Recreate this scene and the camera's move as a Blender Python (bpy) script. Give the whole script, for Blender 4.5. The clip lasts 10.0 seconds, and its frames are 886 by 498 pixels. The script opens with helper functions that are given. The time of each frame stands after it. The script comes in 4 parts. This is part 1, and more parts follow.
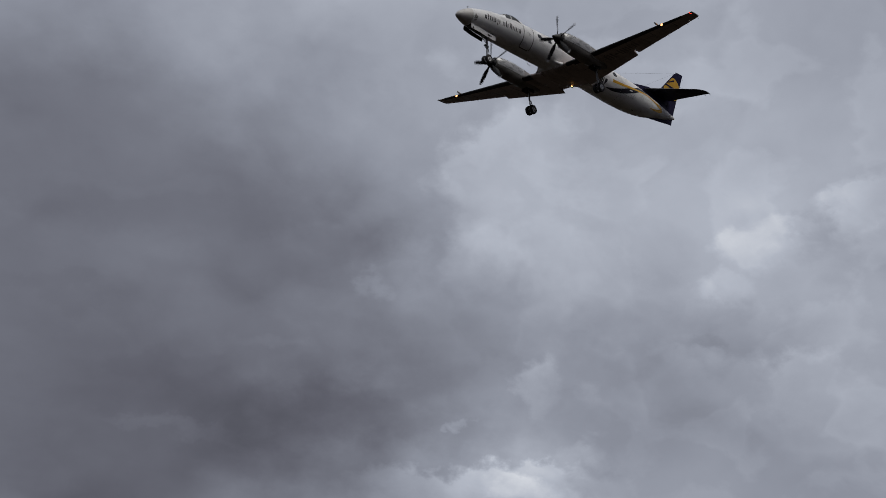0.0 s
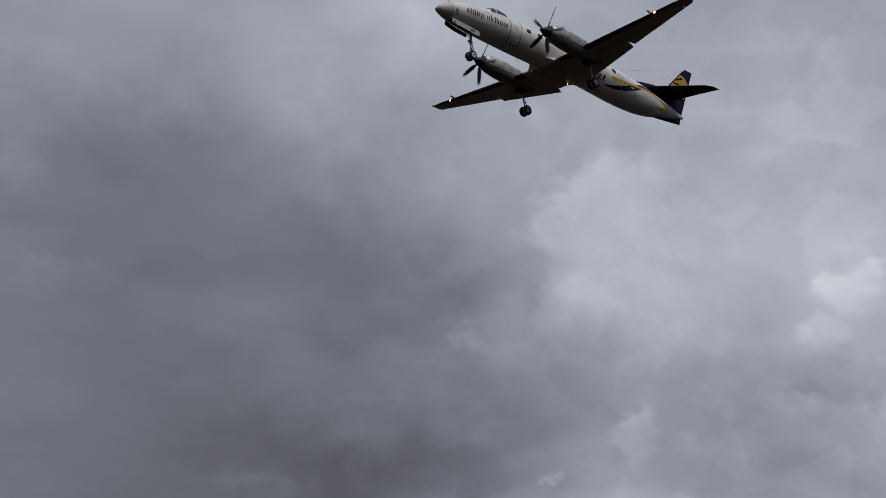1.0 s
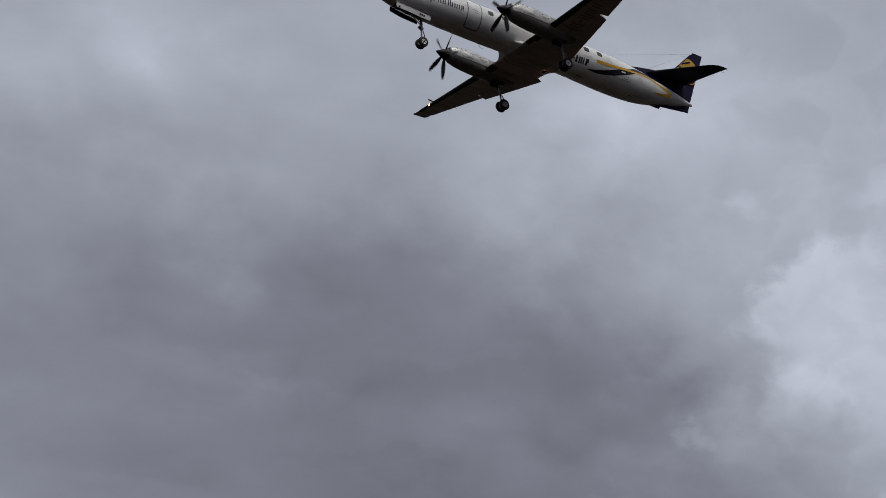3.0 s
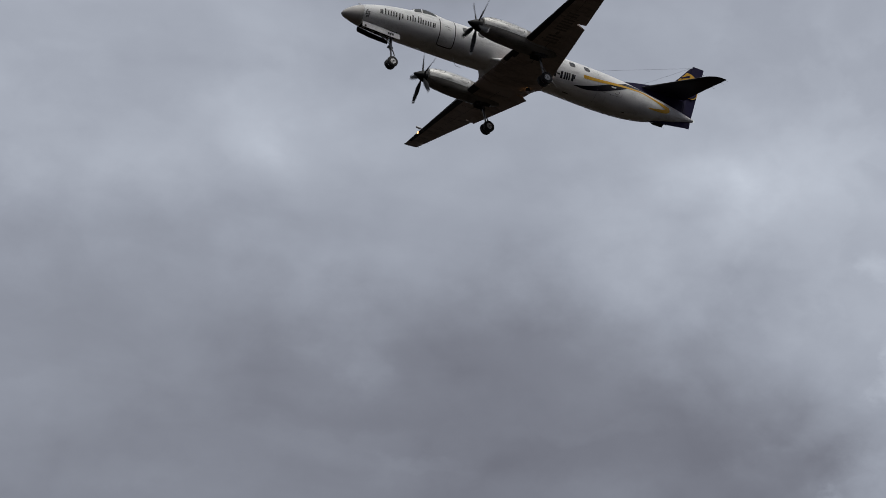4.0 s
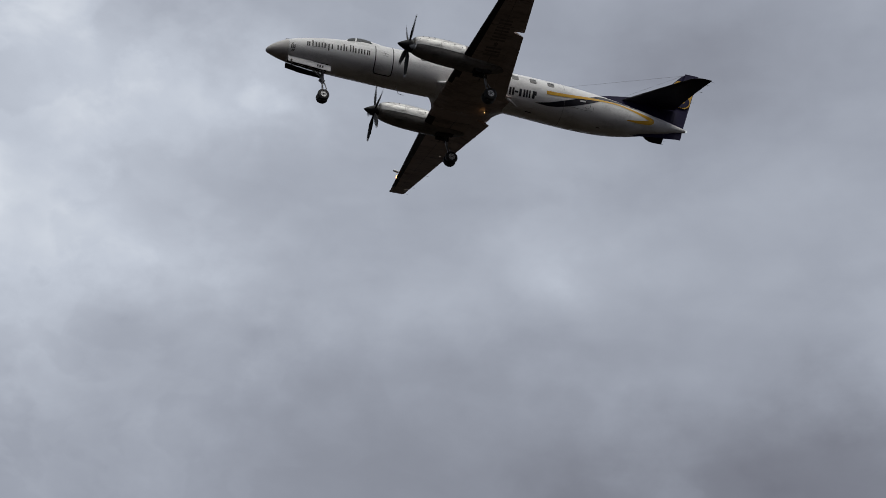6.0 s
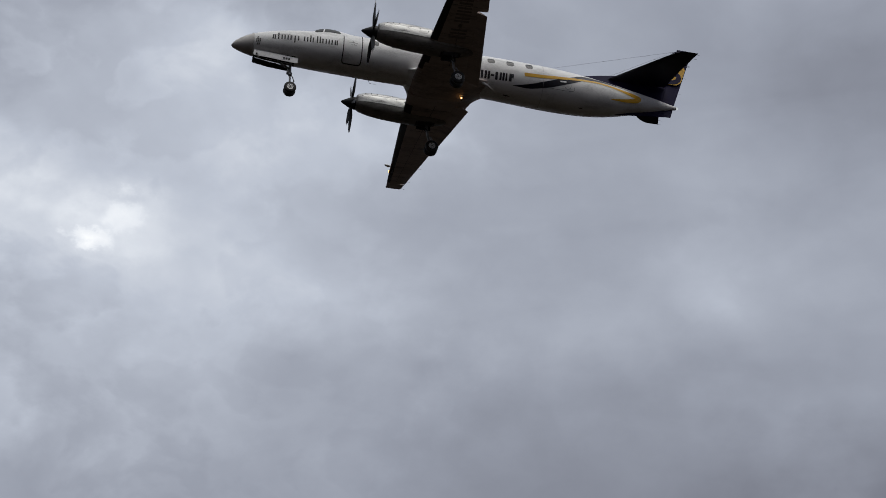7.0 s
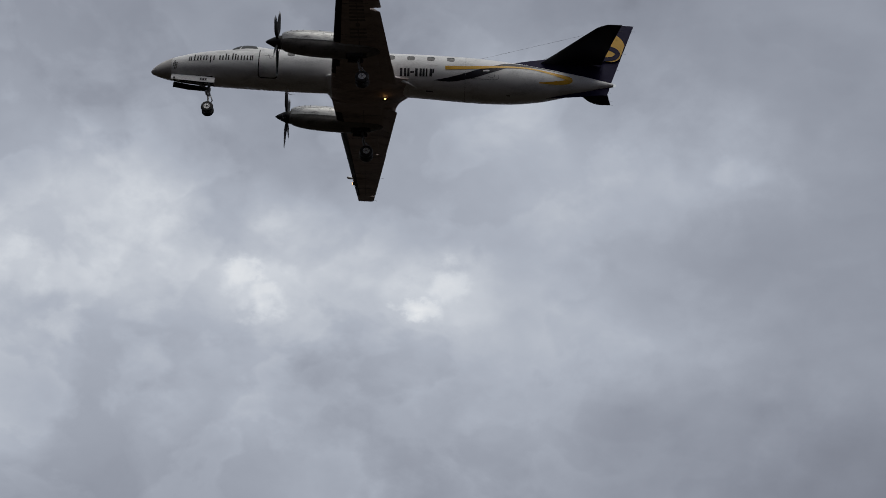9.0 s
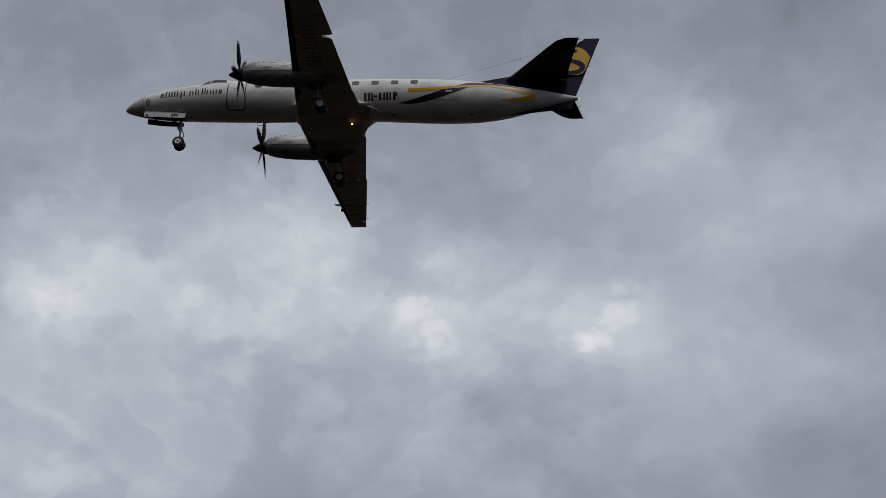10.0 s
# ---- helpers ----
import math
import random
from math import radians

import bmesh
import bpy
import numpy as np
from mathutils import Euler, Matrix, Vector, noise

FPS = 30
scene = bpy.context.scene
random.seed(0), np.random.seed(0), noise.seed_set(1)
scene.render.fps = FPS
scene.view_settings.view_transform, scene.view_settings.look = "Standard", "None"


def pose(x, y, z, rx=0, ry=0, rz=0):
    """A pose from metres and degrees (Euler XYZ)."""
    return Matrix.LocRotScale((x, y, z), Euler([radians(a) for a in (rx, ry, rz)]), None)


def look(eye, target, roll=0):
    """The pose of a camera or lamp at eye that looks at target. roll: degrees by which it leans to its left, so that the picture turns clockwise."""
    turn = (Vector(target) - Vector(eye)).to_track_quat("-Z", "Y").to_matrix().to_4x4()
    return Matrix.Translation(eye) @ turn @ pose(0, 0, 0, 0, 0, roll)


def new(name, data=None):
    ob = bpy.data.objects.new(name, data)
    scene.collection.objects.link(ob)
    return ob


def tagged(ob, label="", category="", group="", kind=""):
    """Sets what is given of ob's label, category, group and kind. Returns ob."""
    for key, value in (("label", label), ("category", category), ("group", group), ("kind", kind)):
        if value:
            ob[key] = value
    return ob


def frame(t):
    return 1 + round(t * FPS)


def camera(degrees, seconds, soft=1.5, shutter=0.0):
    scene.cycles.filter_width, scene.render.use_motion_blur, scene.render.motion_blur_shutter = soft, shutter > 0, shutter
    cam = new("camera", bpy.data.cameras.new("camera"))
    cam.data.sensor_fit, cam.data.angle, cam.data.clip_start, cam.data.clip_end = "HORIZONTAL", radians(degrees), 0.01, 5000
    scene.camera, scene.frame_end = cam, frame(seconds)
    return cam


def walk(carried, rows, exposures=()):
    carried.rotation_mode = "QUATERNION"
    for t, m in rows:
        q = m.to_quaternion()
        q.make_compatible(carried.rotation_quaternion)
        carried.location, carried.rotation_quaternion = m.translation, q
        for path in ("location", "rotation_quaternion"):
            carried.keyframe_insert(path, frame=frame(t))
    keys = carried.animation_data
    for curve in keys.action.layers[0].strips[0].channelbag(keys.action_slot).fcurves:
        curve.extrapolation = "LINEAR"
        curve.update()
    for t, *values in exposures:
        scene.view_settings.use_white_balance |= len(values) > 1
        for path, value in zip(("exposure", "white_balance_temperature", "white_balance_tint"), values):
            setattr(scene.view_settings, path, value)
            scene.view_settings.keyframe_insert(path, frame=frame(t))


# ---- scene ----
# ---------------------------------------------------------------- camera
EYE = 1.6
LENS = 28.96
cam = camera(LENS, 10.0, soft=.5, shutter=.15)
walk(cam, [
    (0.0, pose(0, 0, EYE, 108.422, -2.509, 134.540)),
    (0.5, pose(0, 0, EYE, 109.269, -2.476, 136.064)),
    (1.0, pose(0, 0, EYE, 110.055, -2.111, 137.944)),
    (1.5, pose(0, 0, EYE, 110.840, -1.695, 139.755)),
    (2.0, pose(0, 0, EYE, 111.433, -1.205, 141.506)),
    (2.2, pose(0, 0, EYE, 111.712, -1.065, 142.289)),
    (3.3, pose(0, 0, EYE, 114.070, -1.236, 147.401)),
    (3.5, pose(0, 0, EYE, 114.594, -1.107, 148.300)),
    (4.0, pose(0, 0, EYE, 115.782, -1.050, 150.702)),
    (4.5, pose(0, 0, EYE, 116.980, -1.191, 153.482)),
    (5.0, pose(0, 0, EYE, 117.911, -1.259, 156.217)),
    (5.5, pose(0, 0, EYE, 119.020, -1.107, 158.688)),
    (5.7, pose(0, 0, EYE, 119.452, -0.915, 159.910)),
    (6.8, pose(0, 0, EYE, 120.648, -1.532, 166.450)),
    (7.0, pose(0, 0, EYE, 120.785, -1.531, 167.673)),
    (7.5, pose(0, 0, EYE, 121.171, -1.790, 170.976)),
    (8.0, pose(0, 0, EYE, 121.500, -2.182, 174.220)),
    (8.5, pose(0, 0, EYE, 121.855, -2.351, 177.116)),
    (9.0, pose(0, 0, EYE, 122.195, -2.490, 179.704)),
    (9.5, pose(0, 0, EYE, 122.531, -2.761, -177.240)),
    (10.0, pose(0, 0, EYE, 122.997, -3.177, -174.125)),
], exposures=[(0, -.06, 6500, 10), (3.5, .19, 6500, 9), (4.8, .22, 6520, 7), (7, .16, 6460, 9), (10, -.26, 6420, 9)])

# the airplane's nose at the start, and metres that it flies in a second
NOSE = Vector((-53.073, -53.633, 37.156 + EYE))
FLIGHT = Vector((7.2737, 0.2992, 0.2444))

# ---------------------------------------------------------------- sky and light
SUN_UP, SUN_TURN = radians(62), radians(-15)

# cloud banks: bearing and height in degrees, half width, half height, stops brighter or darker
DARK_BANKS = [
    (-144.5, 12.5, 7, 5, -0.15),
    (-141.5, 14.0, 9, 4, -0.26),
    (-132.5, 14.0, 9, 4, -0.31),
    (-131.0, 18.5, 5, 3.5, -0.30),
    (-129.5, 11.0, 5, 3.5, -0.33),
    (-129.5, 12.5, 7, 5, -0.48),
    (-128.0, 11.0, 9, 4, -0.43),
    (-128.0, 17.0, 5, 3.5, -0.47),
    (-128.0, 20.0, 10, 7, -0.46),
    (-123.5, 9.5, 9, 4, -0.21),
    (-123.5, 14.0, 22, 12, -0.87),
    (-122.0, 9.5, 9, 4, -0.18),
    (-122.0, 9.5, 22, 12, -0.50),
    (-122.0, 9.5, 22, 12, -0.50),
    (-120.5, 18.5, 9, 4, -0.30),
    (-120.5, 21.5, 22, 12, -0.46),
    (-120.5, 23.0, 7, 5, -0.16),
    (-117.5, 35.0, 15, 9, -0.28),
]
DARKER_BANKS = [
    (-117.5, 36.5, 10, 7, -0.32),
    (-114.5, 17.0, 5, 3.5, -0.17),
    (-113.0, 21.5, 15, 9, -0.47),
    (-105.5, 17.0, 22, 12, -0.53),
    (-102.5, 23.0, 9, 4, -0.23),
    (-101.0, 17.0, 22, 12, -0.35),
    (-96.5, 41.0, 9, 4, -0.23),
    (-96.5, 41.0, 9, 4, -0.23),
    (-81.5, 36.5, 10, 7, -0.28),
]
BRIGHT_BANKS = [
    (-146.0, 18.5, 15, 9, 0.35),
    (-143.0, 23.0, 22, 12, 0.31),
    (-137.0, 11.0, 5, 3.5, 0.25),
    (-137.0, 11.0, 5, 3.5, 0.25),
    (-137.0, 18.5, 7, 5, 0.18),
    (-129.5, 27.5, 10, 7, 0.46),
    (-111.5, 29.0, 7, 5, 0.30),
    (-102.5, 27.5, 5, 3.5, 0.17),
    (-101.0, 35.0, 9, 4, 0.22),
    (-96.5, 29.0, 10, 7, 0.23),
    (-93.5, 35.0, 10, 7, 0.31),
    (-92.0, 36.5, 9, 4, 0.34),
    (-87.5, 30.5, 9, 4, 0.24),
    (-84.5, 30.5, 22, 12, 0.83),
    (-78.5, 30.5, 9, 4, 0.44),
    (-74.0, 33.5, 10, 7, 0.19),
    (-69.5, 29.0, 15, 9, 0.35),
    (-69.5, 30.5, 9, 4, 0.20),
]
PALE_BANKS = [
    (-103.0, 25.5, 8, 5, -0.14),
    (-101.5, 34.5, 6, 4, 0.24),
    (-98.5, 35.5, 6, 4, 0.15),
    (-95.0, 27.0, 5.5, 4, -0.3),
    (-107.0, 28.5, 7, 5, 0.14),
    (-95.5, 34.5, 7, 4, 0.14),
    (-99.0, 36.0, 7, 5, 0.22),
    (-127.5, 20.5, 5, 4, -0.16),
    (-123.0, 22.5, 5.5, 4, -0.26),
    (-109.5, 21.5, 5, 4, 0.12),
    (-123.0, 20.0, 9, 7, -0.14),
    (-141.0, 20.0, 10, 7, 0.07),
    (-138.0, 15.5, 5, 3.5, -0.20),
    (-124.5, 17.0, 6, 3.5, 0.24),
    (-115.0, 25.5, 6, 4, 0.20),
    (-76.0, 37.0, 6, 4, -0.20),
    (-68.0, 24.5, 9, 4, 0.17),
    (-68.0, 24.5, 22, 12, 0.47),
    (-66.5, 30.5, 22, 12, 0.30),
]
# cloud heads and streaks with one clear edge: bearing, height, half width, half height, stops, and the brightest point
WEST_HEADS = [
    (-137.5, 20.5, 3.1, 2.6, 0.4, -135.8, 22.1), (-136.3, 18.5, 1.5, 1.8, 0.2, -135.2, 19.2), (-132.2, 17.1, 0.5, 0.6, 0.22, -132.1, 17.2),
    (-133.3, 17.3, 1.8, 1.3, 0.2, -132.4, 18.0), (-138.0, 14.0, 0.9, 1.1, 0.34, -137.6, 14.6), (-135.3, 12.8, 0.4, 0.2, 0.28, -135.3, 12.8),
    (-135.7, 10.1, 4.0, 1.2, 0.5, -136.0, 11.1), (-138.8, 10.9, 2.3, 0.9, 0.42, -138.4, 11.6), (-139.9, 11.9, 1.0, 0.6, 0.22, -139.6, 12.3),
    (-140.5, 11.2, 1.1, 0.8, -0.2, -140.2, 11.3), (-145.2, 18.6, 1.2, 0.9, 0.28, -144.8, 18.9), (-144.2, 17.2, 1.1, 0.7, 0.22, -144.1, 17.4),
]
WESTERN_HEADS = [
    (-146.6, 19.5, 1.2, 0.5, 0.22, -146.5, 19.6), (-149.1, 20.2, 1.7, 1.1, 0.34, -148.3, 20.5), (-147.5, 19.3, 0.9, 1.1, -0.24, -147.5, 19.7),
    (-144.4, 15.8, 3.7, 1.1, -0.24, -145.3, 15.2), (-147.5, 13.8, 2.0, 1.4, 0.26, -146.4, 14.7), (-127.9, 12.5, 7.4, 1.2, -0.34, -133.6, 13.2),
    (-126.3, 11.7, 2.6, 0.3, 0.15, -125.7, 11.7), (-128.5, 14.9, 2.3, 0.3, 0.09, -128.7, 14.9), (-132.0, 14.3, 3.4, 2.5, -0.26, -134.4, 13.5),
    (-123.9, 19.6, 3.9, 0.4, 0.06, -123.9, 19.6), (-141.5, 14.7, 1.1, 0.6, -0.12, -141.7, 14.9), (-143.0, 13.4, 1.3, 1.1, -0.1, -143.0, 13.4),
    (-134.4, 17.9, 0.7, 1.0, -0.12, -134.6, 18.2),
]
BANK_HEADS = [
    (-136.2, 16.0, 2.1, 1.2, -0.12, -135.8, 16.2), (-143.8, 15.3, 1.3, 0.3, -0.16, -143.8, 15.2), (-134.2, 24.7, 1.0, 0.6, 0.09, -134.3, 24.9),
    (-140.5, 24.6, 2.3, 0.9, 0.18, -140.2, 25.0), (-116.3, 21.4, 1.3, 0.7, 0.08, -116.1, 21.5), (-118.2, 18.1, 1.9, 0.7, 0.07, -118.0, 18.4),
    (-124.4, 19.2, 7.1, 1.1, -0.1, -129.0, 18.8), (-125.1, 13.8, 3.1, 0.7, -0.14, -125.1, 13.8), (-121.3, 16.1, 3.9, 0.4, -0.07, -121.3, 16.1),
    (-111.6, 29.2, 1.6, 1.2, 0.06, -111.5, 29.4), (-134.5, 24.9, 0.9, 0.8, 0.1, -134.4, 25.1), (-129.3, 27.9, 2.3, 1.1, 0.08, -129.5, 28.0),
    (-131.0, 19.6, 3.7, 1.3, -0.12, -131.2, 19.6), (-118.1, 18.6, 1.7, 0.4, 0.08, -117.9, 18.7),
]
DECK_HEADS = [
    (-140.0, 14.0, 0.5, 0.4, 0.14, -140.0, 14.2), (-108.3, 17.9, 2.4, 1.0, 0.09, -109.4, 17.7), (-115.0, 20.0, 5.1, 0.7, -0.08, -115.1, 19.9),
    (-116.1, 21.8, 1.0, 0.8, 0.08, -116.1, 22.0), (-109.1, 29.3, 3.3, 1.4, 0.04, -109.3, 29.7), (-114.3, 22.0, 1.1, 0.6, 0.05, -114.3, 22.0),
    (-100.6, 28.1, 1.9, 1.1, 0.06, -100.6, 28.3), (-94.2, 28.7, 2.6, 2.4, 0.08, -95.0, 28.8), (-100.3, 34.1, 1.1, 0.8, 0.06, -100.3, 34.2),
    (-110.6, 29.7, 2.9, 1.7, 0.07, -110.3, 29.9), (-99.3, 28.2, 2.8, 1.1, 0.07, -99.1, 28.3), (-100.0, 31.0, 2.6, 1.1, -0.06, -100.0, 31.0),
]
BREAK_HEADS = [
    (-112.2, 30.8, 2.9, 1.3, 0.08, -112.0, 31.2), (-88.5, 33.2, 0.7, 0.9, 0.09, -88.6, 33.4), (-93.1, 33.3, 1.4, 1.0, 0.08, -93.1, 33.5),
    (-87.8, 30.2, 1.0, 0.5, 0.37, -87.6, 30.2), (-88.8, 31.2, 0.9, 0.6, 0.22, -88.8, 31.3), (-88.9, 30.8, 2.8, 1.5, 0.24, -88.2, 30.7),
    (-82.0, 29.9, 1.2, 0.5, 0.22, -82.2, 29.9), (-81.1, 30.7, 0.9, 0.6, 0.16, -81.1, 30.8), (-81.1, 30.4, 2.7, 1.1, 0.16, -81.1, 30.7),
    (-75.7, 31.5, 2.9, 2.4, 0.25, -76.7, 32.6), (-74.7, 28.7, 0.9, 0.7, 0.2, -74.7, 28.8), (-83.6, 32.8, 1.9, 1.1, 0.13, -83.6, 33.3),
    (-84.2, 27.6, 1.3, 0.5, -0.1, -84.2, 27.6), (-84.8, 24.3, 2.3, 1.6, 0.2, -85.8, 25.1),
]
EASTERN_HEADS = [
    (-82.0, 25.9, 1.4, 1.0, 0.1, -82.0, 26.3), (-78.3, 26.1, 1.8, 1.0, 0.11, -77.9, 26.7), (-95.3, 34.9, 0.9, 1.0, 0.12, -95.3, 35.3),
    (-100.5, 34.5, 1.4, 0.8, 0.12, -100.3, 34.7), (-94.8, 28.3, 0.9, 0.5, 0.05, -94.8, 28.3), (-72.6, 30.0, 1.3, 0.9, 0.22, -72.7, 30.2),
    (-66.8, 29.6, 1.6, 1.0, 0.24, -66.9, 29.9), (-67.2, 32.0, 2.5, 0.6, 0.2, -66.1, 32.3), (-69.4, 24.2, 1.9, 0.8, 0.2, -69.0, 24.3),
    (-70.3, 31.8, 2.4, 0.7, -0.1, -70.3, 31.8), (-92.2, 37.1, 1.4, 1.1, 0.1, -92.1, 37.6), (-81.3, 30.9, 0.7, 0.6, 0.14, -81.2, 30.9),
]


class Nodes:
    """Short names for building a node tree."""

    def __init__(self, tree):
        self.tree = tree
        tree.nodes.clear()

    def add(self, kind, **settings):
        n = self.tree.nodes.new(kind)
        if "operation" in settings:
            n.operation = settings["operation"]
        return n

    def link(self, a, b):
        self.tree.links.new(a, b)

    def math(self, operation, a, b=None, clamp=False):
        n = self.add("ShaderNodeMath", operation=operation)
        n.use_clamp = clamp
        for socket, v in zip(n.inputs, (a, b)):
            if v is None:
                continue
            if isinstance(v, (int, float)):
                socket.default_value = v
            else:
                self.link(v, socket)
        return n.outputs[0]

    def vmath(self, operation, a, b):
        n = self.add("ShaderNodeVectorMath", operation=operation)
        for socket, v in zip(n.inputs, (a, b)):
            if isinstance(v, tuple):
                socket.default_value = v
            else:
                self.link(v, socket)
        return n.outputs[0]

    def gather(self, value, gain, onto):
        n = self.add("ShaderNodeVectorMath", operation="MULTIPLY_ADD")
        self.link(value, n.inputs[0])
        n.inputs[1].default_value = (0, 0, gain)
        self.link(onto, n.inputs[2])
        return n.outputs[0]

    def noise(self, vector, scale, detail=4.0, rough=0.5, distort=0.0):
        n = self.add("ShaderNodeTexNoise")
        n.inputs["Scale"].default_value = scale
        n.inputs["Detail"].default_value = detail
        n.inputs["Roughness"].default_value = rough
        n.inputs["Distortion"].default_value = distort
        self.link(vector, n.inputs["Vector"])
        return n

    def ramp(self, fac, stops):
        n = self.add("ShaderNodeValToRGB")
        while len(n.color_ramp.elements) < len(stops):
            n.color_ramp.elements.new(0.5)
        for e, (p, c) in zip(n.color_ramp.elements, stops):
            e.position, e.color = p, (*c, 1)
        self.link(fac, n.inputs[0])
        return n.outputs[0]

    def mapping(self, vector, scale, location=(0, 0, 0), kind="POINT"):
        n = self.add("ShaderNodeMapping")
        n.vector_type = kind
        n.inputs["Location"].default_value = location
        n.inputs["Scale"].default_value = scale
        self.link(vector, n.inputs["Vector"])
        return n.outputs[0]


def make_sky():
    world = bpy.data.worlds.new("overcast_sky")
    world.use_nodes = True
    scene.world = world
    n = Nodes(world.node_tree)
    way = n.add("ShaderNodeTexCoord").outputs["Generated"]
    axes = n.add("ShaderNodeSeparateXYZ")
    n.link(way, axes.inputs[0])
    bearing = n.math("MULTIPLY", n.math("ARCTAN2", axes.outputs[1], axes.outputs[0]), 57.2958)
    height = n.math("MULTIPLY", n.math("ARCSINE", axes.outputs[2]), 57.2958)
    place = n.add("ShaderNodeCombineXYZ")
    n.link(bearing, place.inputs[0])
    n.link(height, place.inputs[1])
    flat = n.mapping(way, (1, 1, 1.35))
    # the banks get ragged edges from two sizes of turbulence
    true_place = place.outputs[0]
    place = true_place
    for scale, reach, detail in ((7.0, 6.0, 3.0), (26.0, 3.0, 6.0)):
        shift = n.vmath("SUBTRACT", n.noise(flat, scale, detail, 0.55).outputs["Color"], (.5, .5, .5))
        place = n.vmath("ADD", place, n.vmath("MULTIPLY", shift, (reach * 1.3, reach, 0)))
    # the third axis gathers the stops, bank by bank
    def blob(kind, a, e, w, h):
        g = n.add("ShaderNodeTexGradient")
        g.gradient_type = kind
        n.link(n.mapping(place, (w, h, 1e6), (a, e, 0), "TEXTURE"), g.inputs[0])
        return g.outputs["Fac"]

    for a, e, w, h, gain in DARK_BANKS + DARKER_BANKS + BRIGHT_BANKS + PALE_BANKS:
        place = n.gather(blob("QUADRATIC_SPHERE", a, e, w, h), gain, place)
    # small heads keep their place and get a ragged edge of two sizes
    place = n.vmath("ADD", n.vmath("MULTIPLY", place, (0, 0, 1)), true_place)
    for scale, reach, detail in ((13.0, 2.0, 2.0), (36.0, 2.3, 8.0)):
        shift = n.vmath("SUBTRACT", n.noise(flat, scale, detail, 0.6).outputs["Color"], (.5, .5, .5))
        place = n.vmath("ADD", place, n.vmath("MULTIPLY", shift, (reach * 1.2, reach, 0)))
    for a, e, w, h, gain, peak_a, peak_e in WEST_HEADS + WESTERN_HEADS + BANK_HEADS + DECK_HEADS + BREAK_HEADS + EASTERN_HEADS:
        edge = n.math("MULTIPLY", blob("SPHERICAL", a, e, w * 1.15, h * 1.15), 5.0 if gain > .38 else 3.2 if gain > .25 else 2.2, clamp=True)
        fade = blob("SPHERICAL", peak_a, peak_e, w * 1.8, h * 1.8)
        place = n.gather(n.math("MULTIPLY", edge, fade), gain * 1.25, place)
    stops = n.add("ShaderNodeSeparateXYZ")
    n.link(place, stops.inputs[0])
    total = stops.outputs[2]

    def sway(value, gain):
        return n.math("MULTIPLY", n.math("SUBTRACT", value, 0.5), gain)

    total = n.math("ADD", total, sway(n.noise(flat, 9.0, 7.0, 0.46, 0.3).outputs["Fac"], 0.62))
    total = n.math("ADD", total, sway(n.noise(flat, 40.0, 8.0, 0.6, 0.4).outputs["Fac"], 0.10))
    # the deck is smooth in the middle of the view and torn to both sides
    torn = n.math("POWER", n.math("MULTIPLY", n.math("ABSOLUTE", n.math("ADD", bearing, 116.0)), 0.034, clamp=True), 1.4)
    level = n.mapping(way, (1, 1, 4.0))
    calm = n.math("SUBTRACT", 1.0, torn)
    total = n.math("ADD", total, n.math("MULTIPLY", sway(n.noise(level, 8.0, 7.0, 0.45, 0.8).outputs["Fac"], 0.32), calm))
    # puffs with a clear rim on one side, fading inwards
    for scale, gain in ((8.0, 0.16), (19.0, 0.13)):
        puff = n.noise(flat, scale, 7.0, 0.5, 0.25).outputs["Fac"]
        rim = n.ramp(puff, [(0.47, (0, 0, 0)), (0.53, (1, 1, 1)), (0.72, (.15, .15, .15))])
        total = n.math("ADD", total, n.math("MULTIPLY", sway(rim, gain), torn))
    # brighter overhead, above the view
    total = n.math("ADD", total, n.math("MULTIPLY", n.math("SUBTRACT", axes.outputs[2], 0.70, clamp=True), 5.0))
    # and dimmed low behind the eye, out of view, to darken the near side
    behind = n.math("MULTIPLY", n.math("ADD", n.math("ADD", n.math("MULTIPLY", axes.outputs[1], 0.87), n.math("MULTIPLY", axes.outputs[0], 0.5)), 0.38), 1.3, clamp=True)
    total = n.math("SUBTRACT", total, n.math("MULTIPLY", n.math("MULTIPLY", behind, n.math("SUBTRACT", 1.0, axes.outputs[2], clamp=True)), 2.4))
    total = n.math("MULTIPLY", n.math("POWER", 2.0, n.math("ADD", total, 0.2)), 0.30)
    tint = n.ramp(total, [(0.0, (0, 0, 0)), (0.12, (.117, .119, .147)), (0.30, (.281, .300, .357)), (0.50, (.467, .500, .575)), (0.75, (.728, .755, .805)), (1.0, (1.0, 1.0, 1.0))])
    clouds = n.add("ShaderNodeBackground")
    n.link(tint, clouds.inputs["Color"])
    sky = n.add("ShaderNodeTexSky")
    sky.sky_type = "NISHITA"
    sky.sun_disc = False
    sky.sun_elevation, sky.sun_rotation = SUN_UP, SUN_TURN
    clear = n.add("ShaderNodeBackground")
    clear.inputs["Strength"].default_value = 0.05
    n.link(sky.outputs[0], clear.inputs["Color"])
    mix = n.add("ShaderNodeMixShader")
    mix.inputs[0].default_value = 0.98
    n.link(clear.outputs[0], mix.inputs[1])
    n.link(clouds.outputs[0], mix.inputs[2])
    out = n.add("ShaderNodeOutputWorld")
    n.link(mix.outputs[0], out.inputs["Surface"])


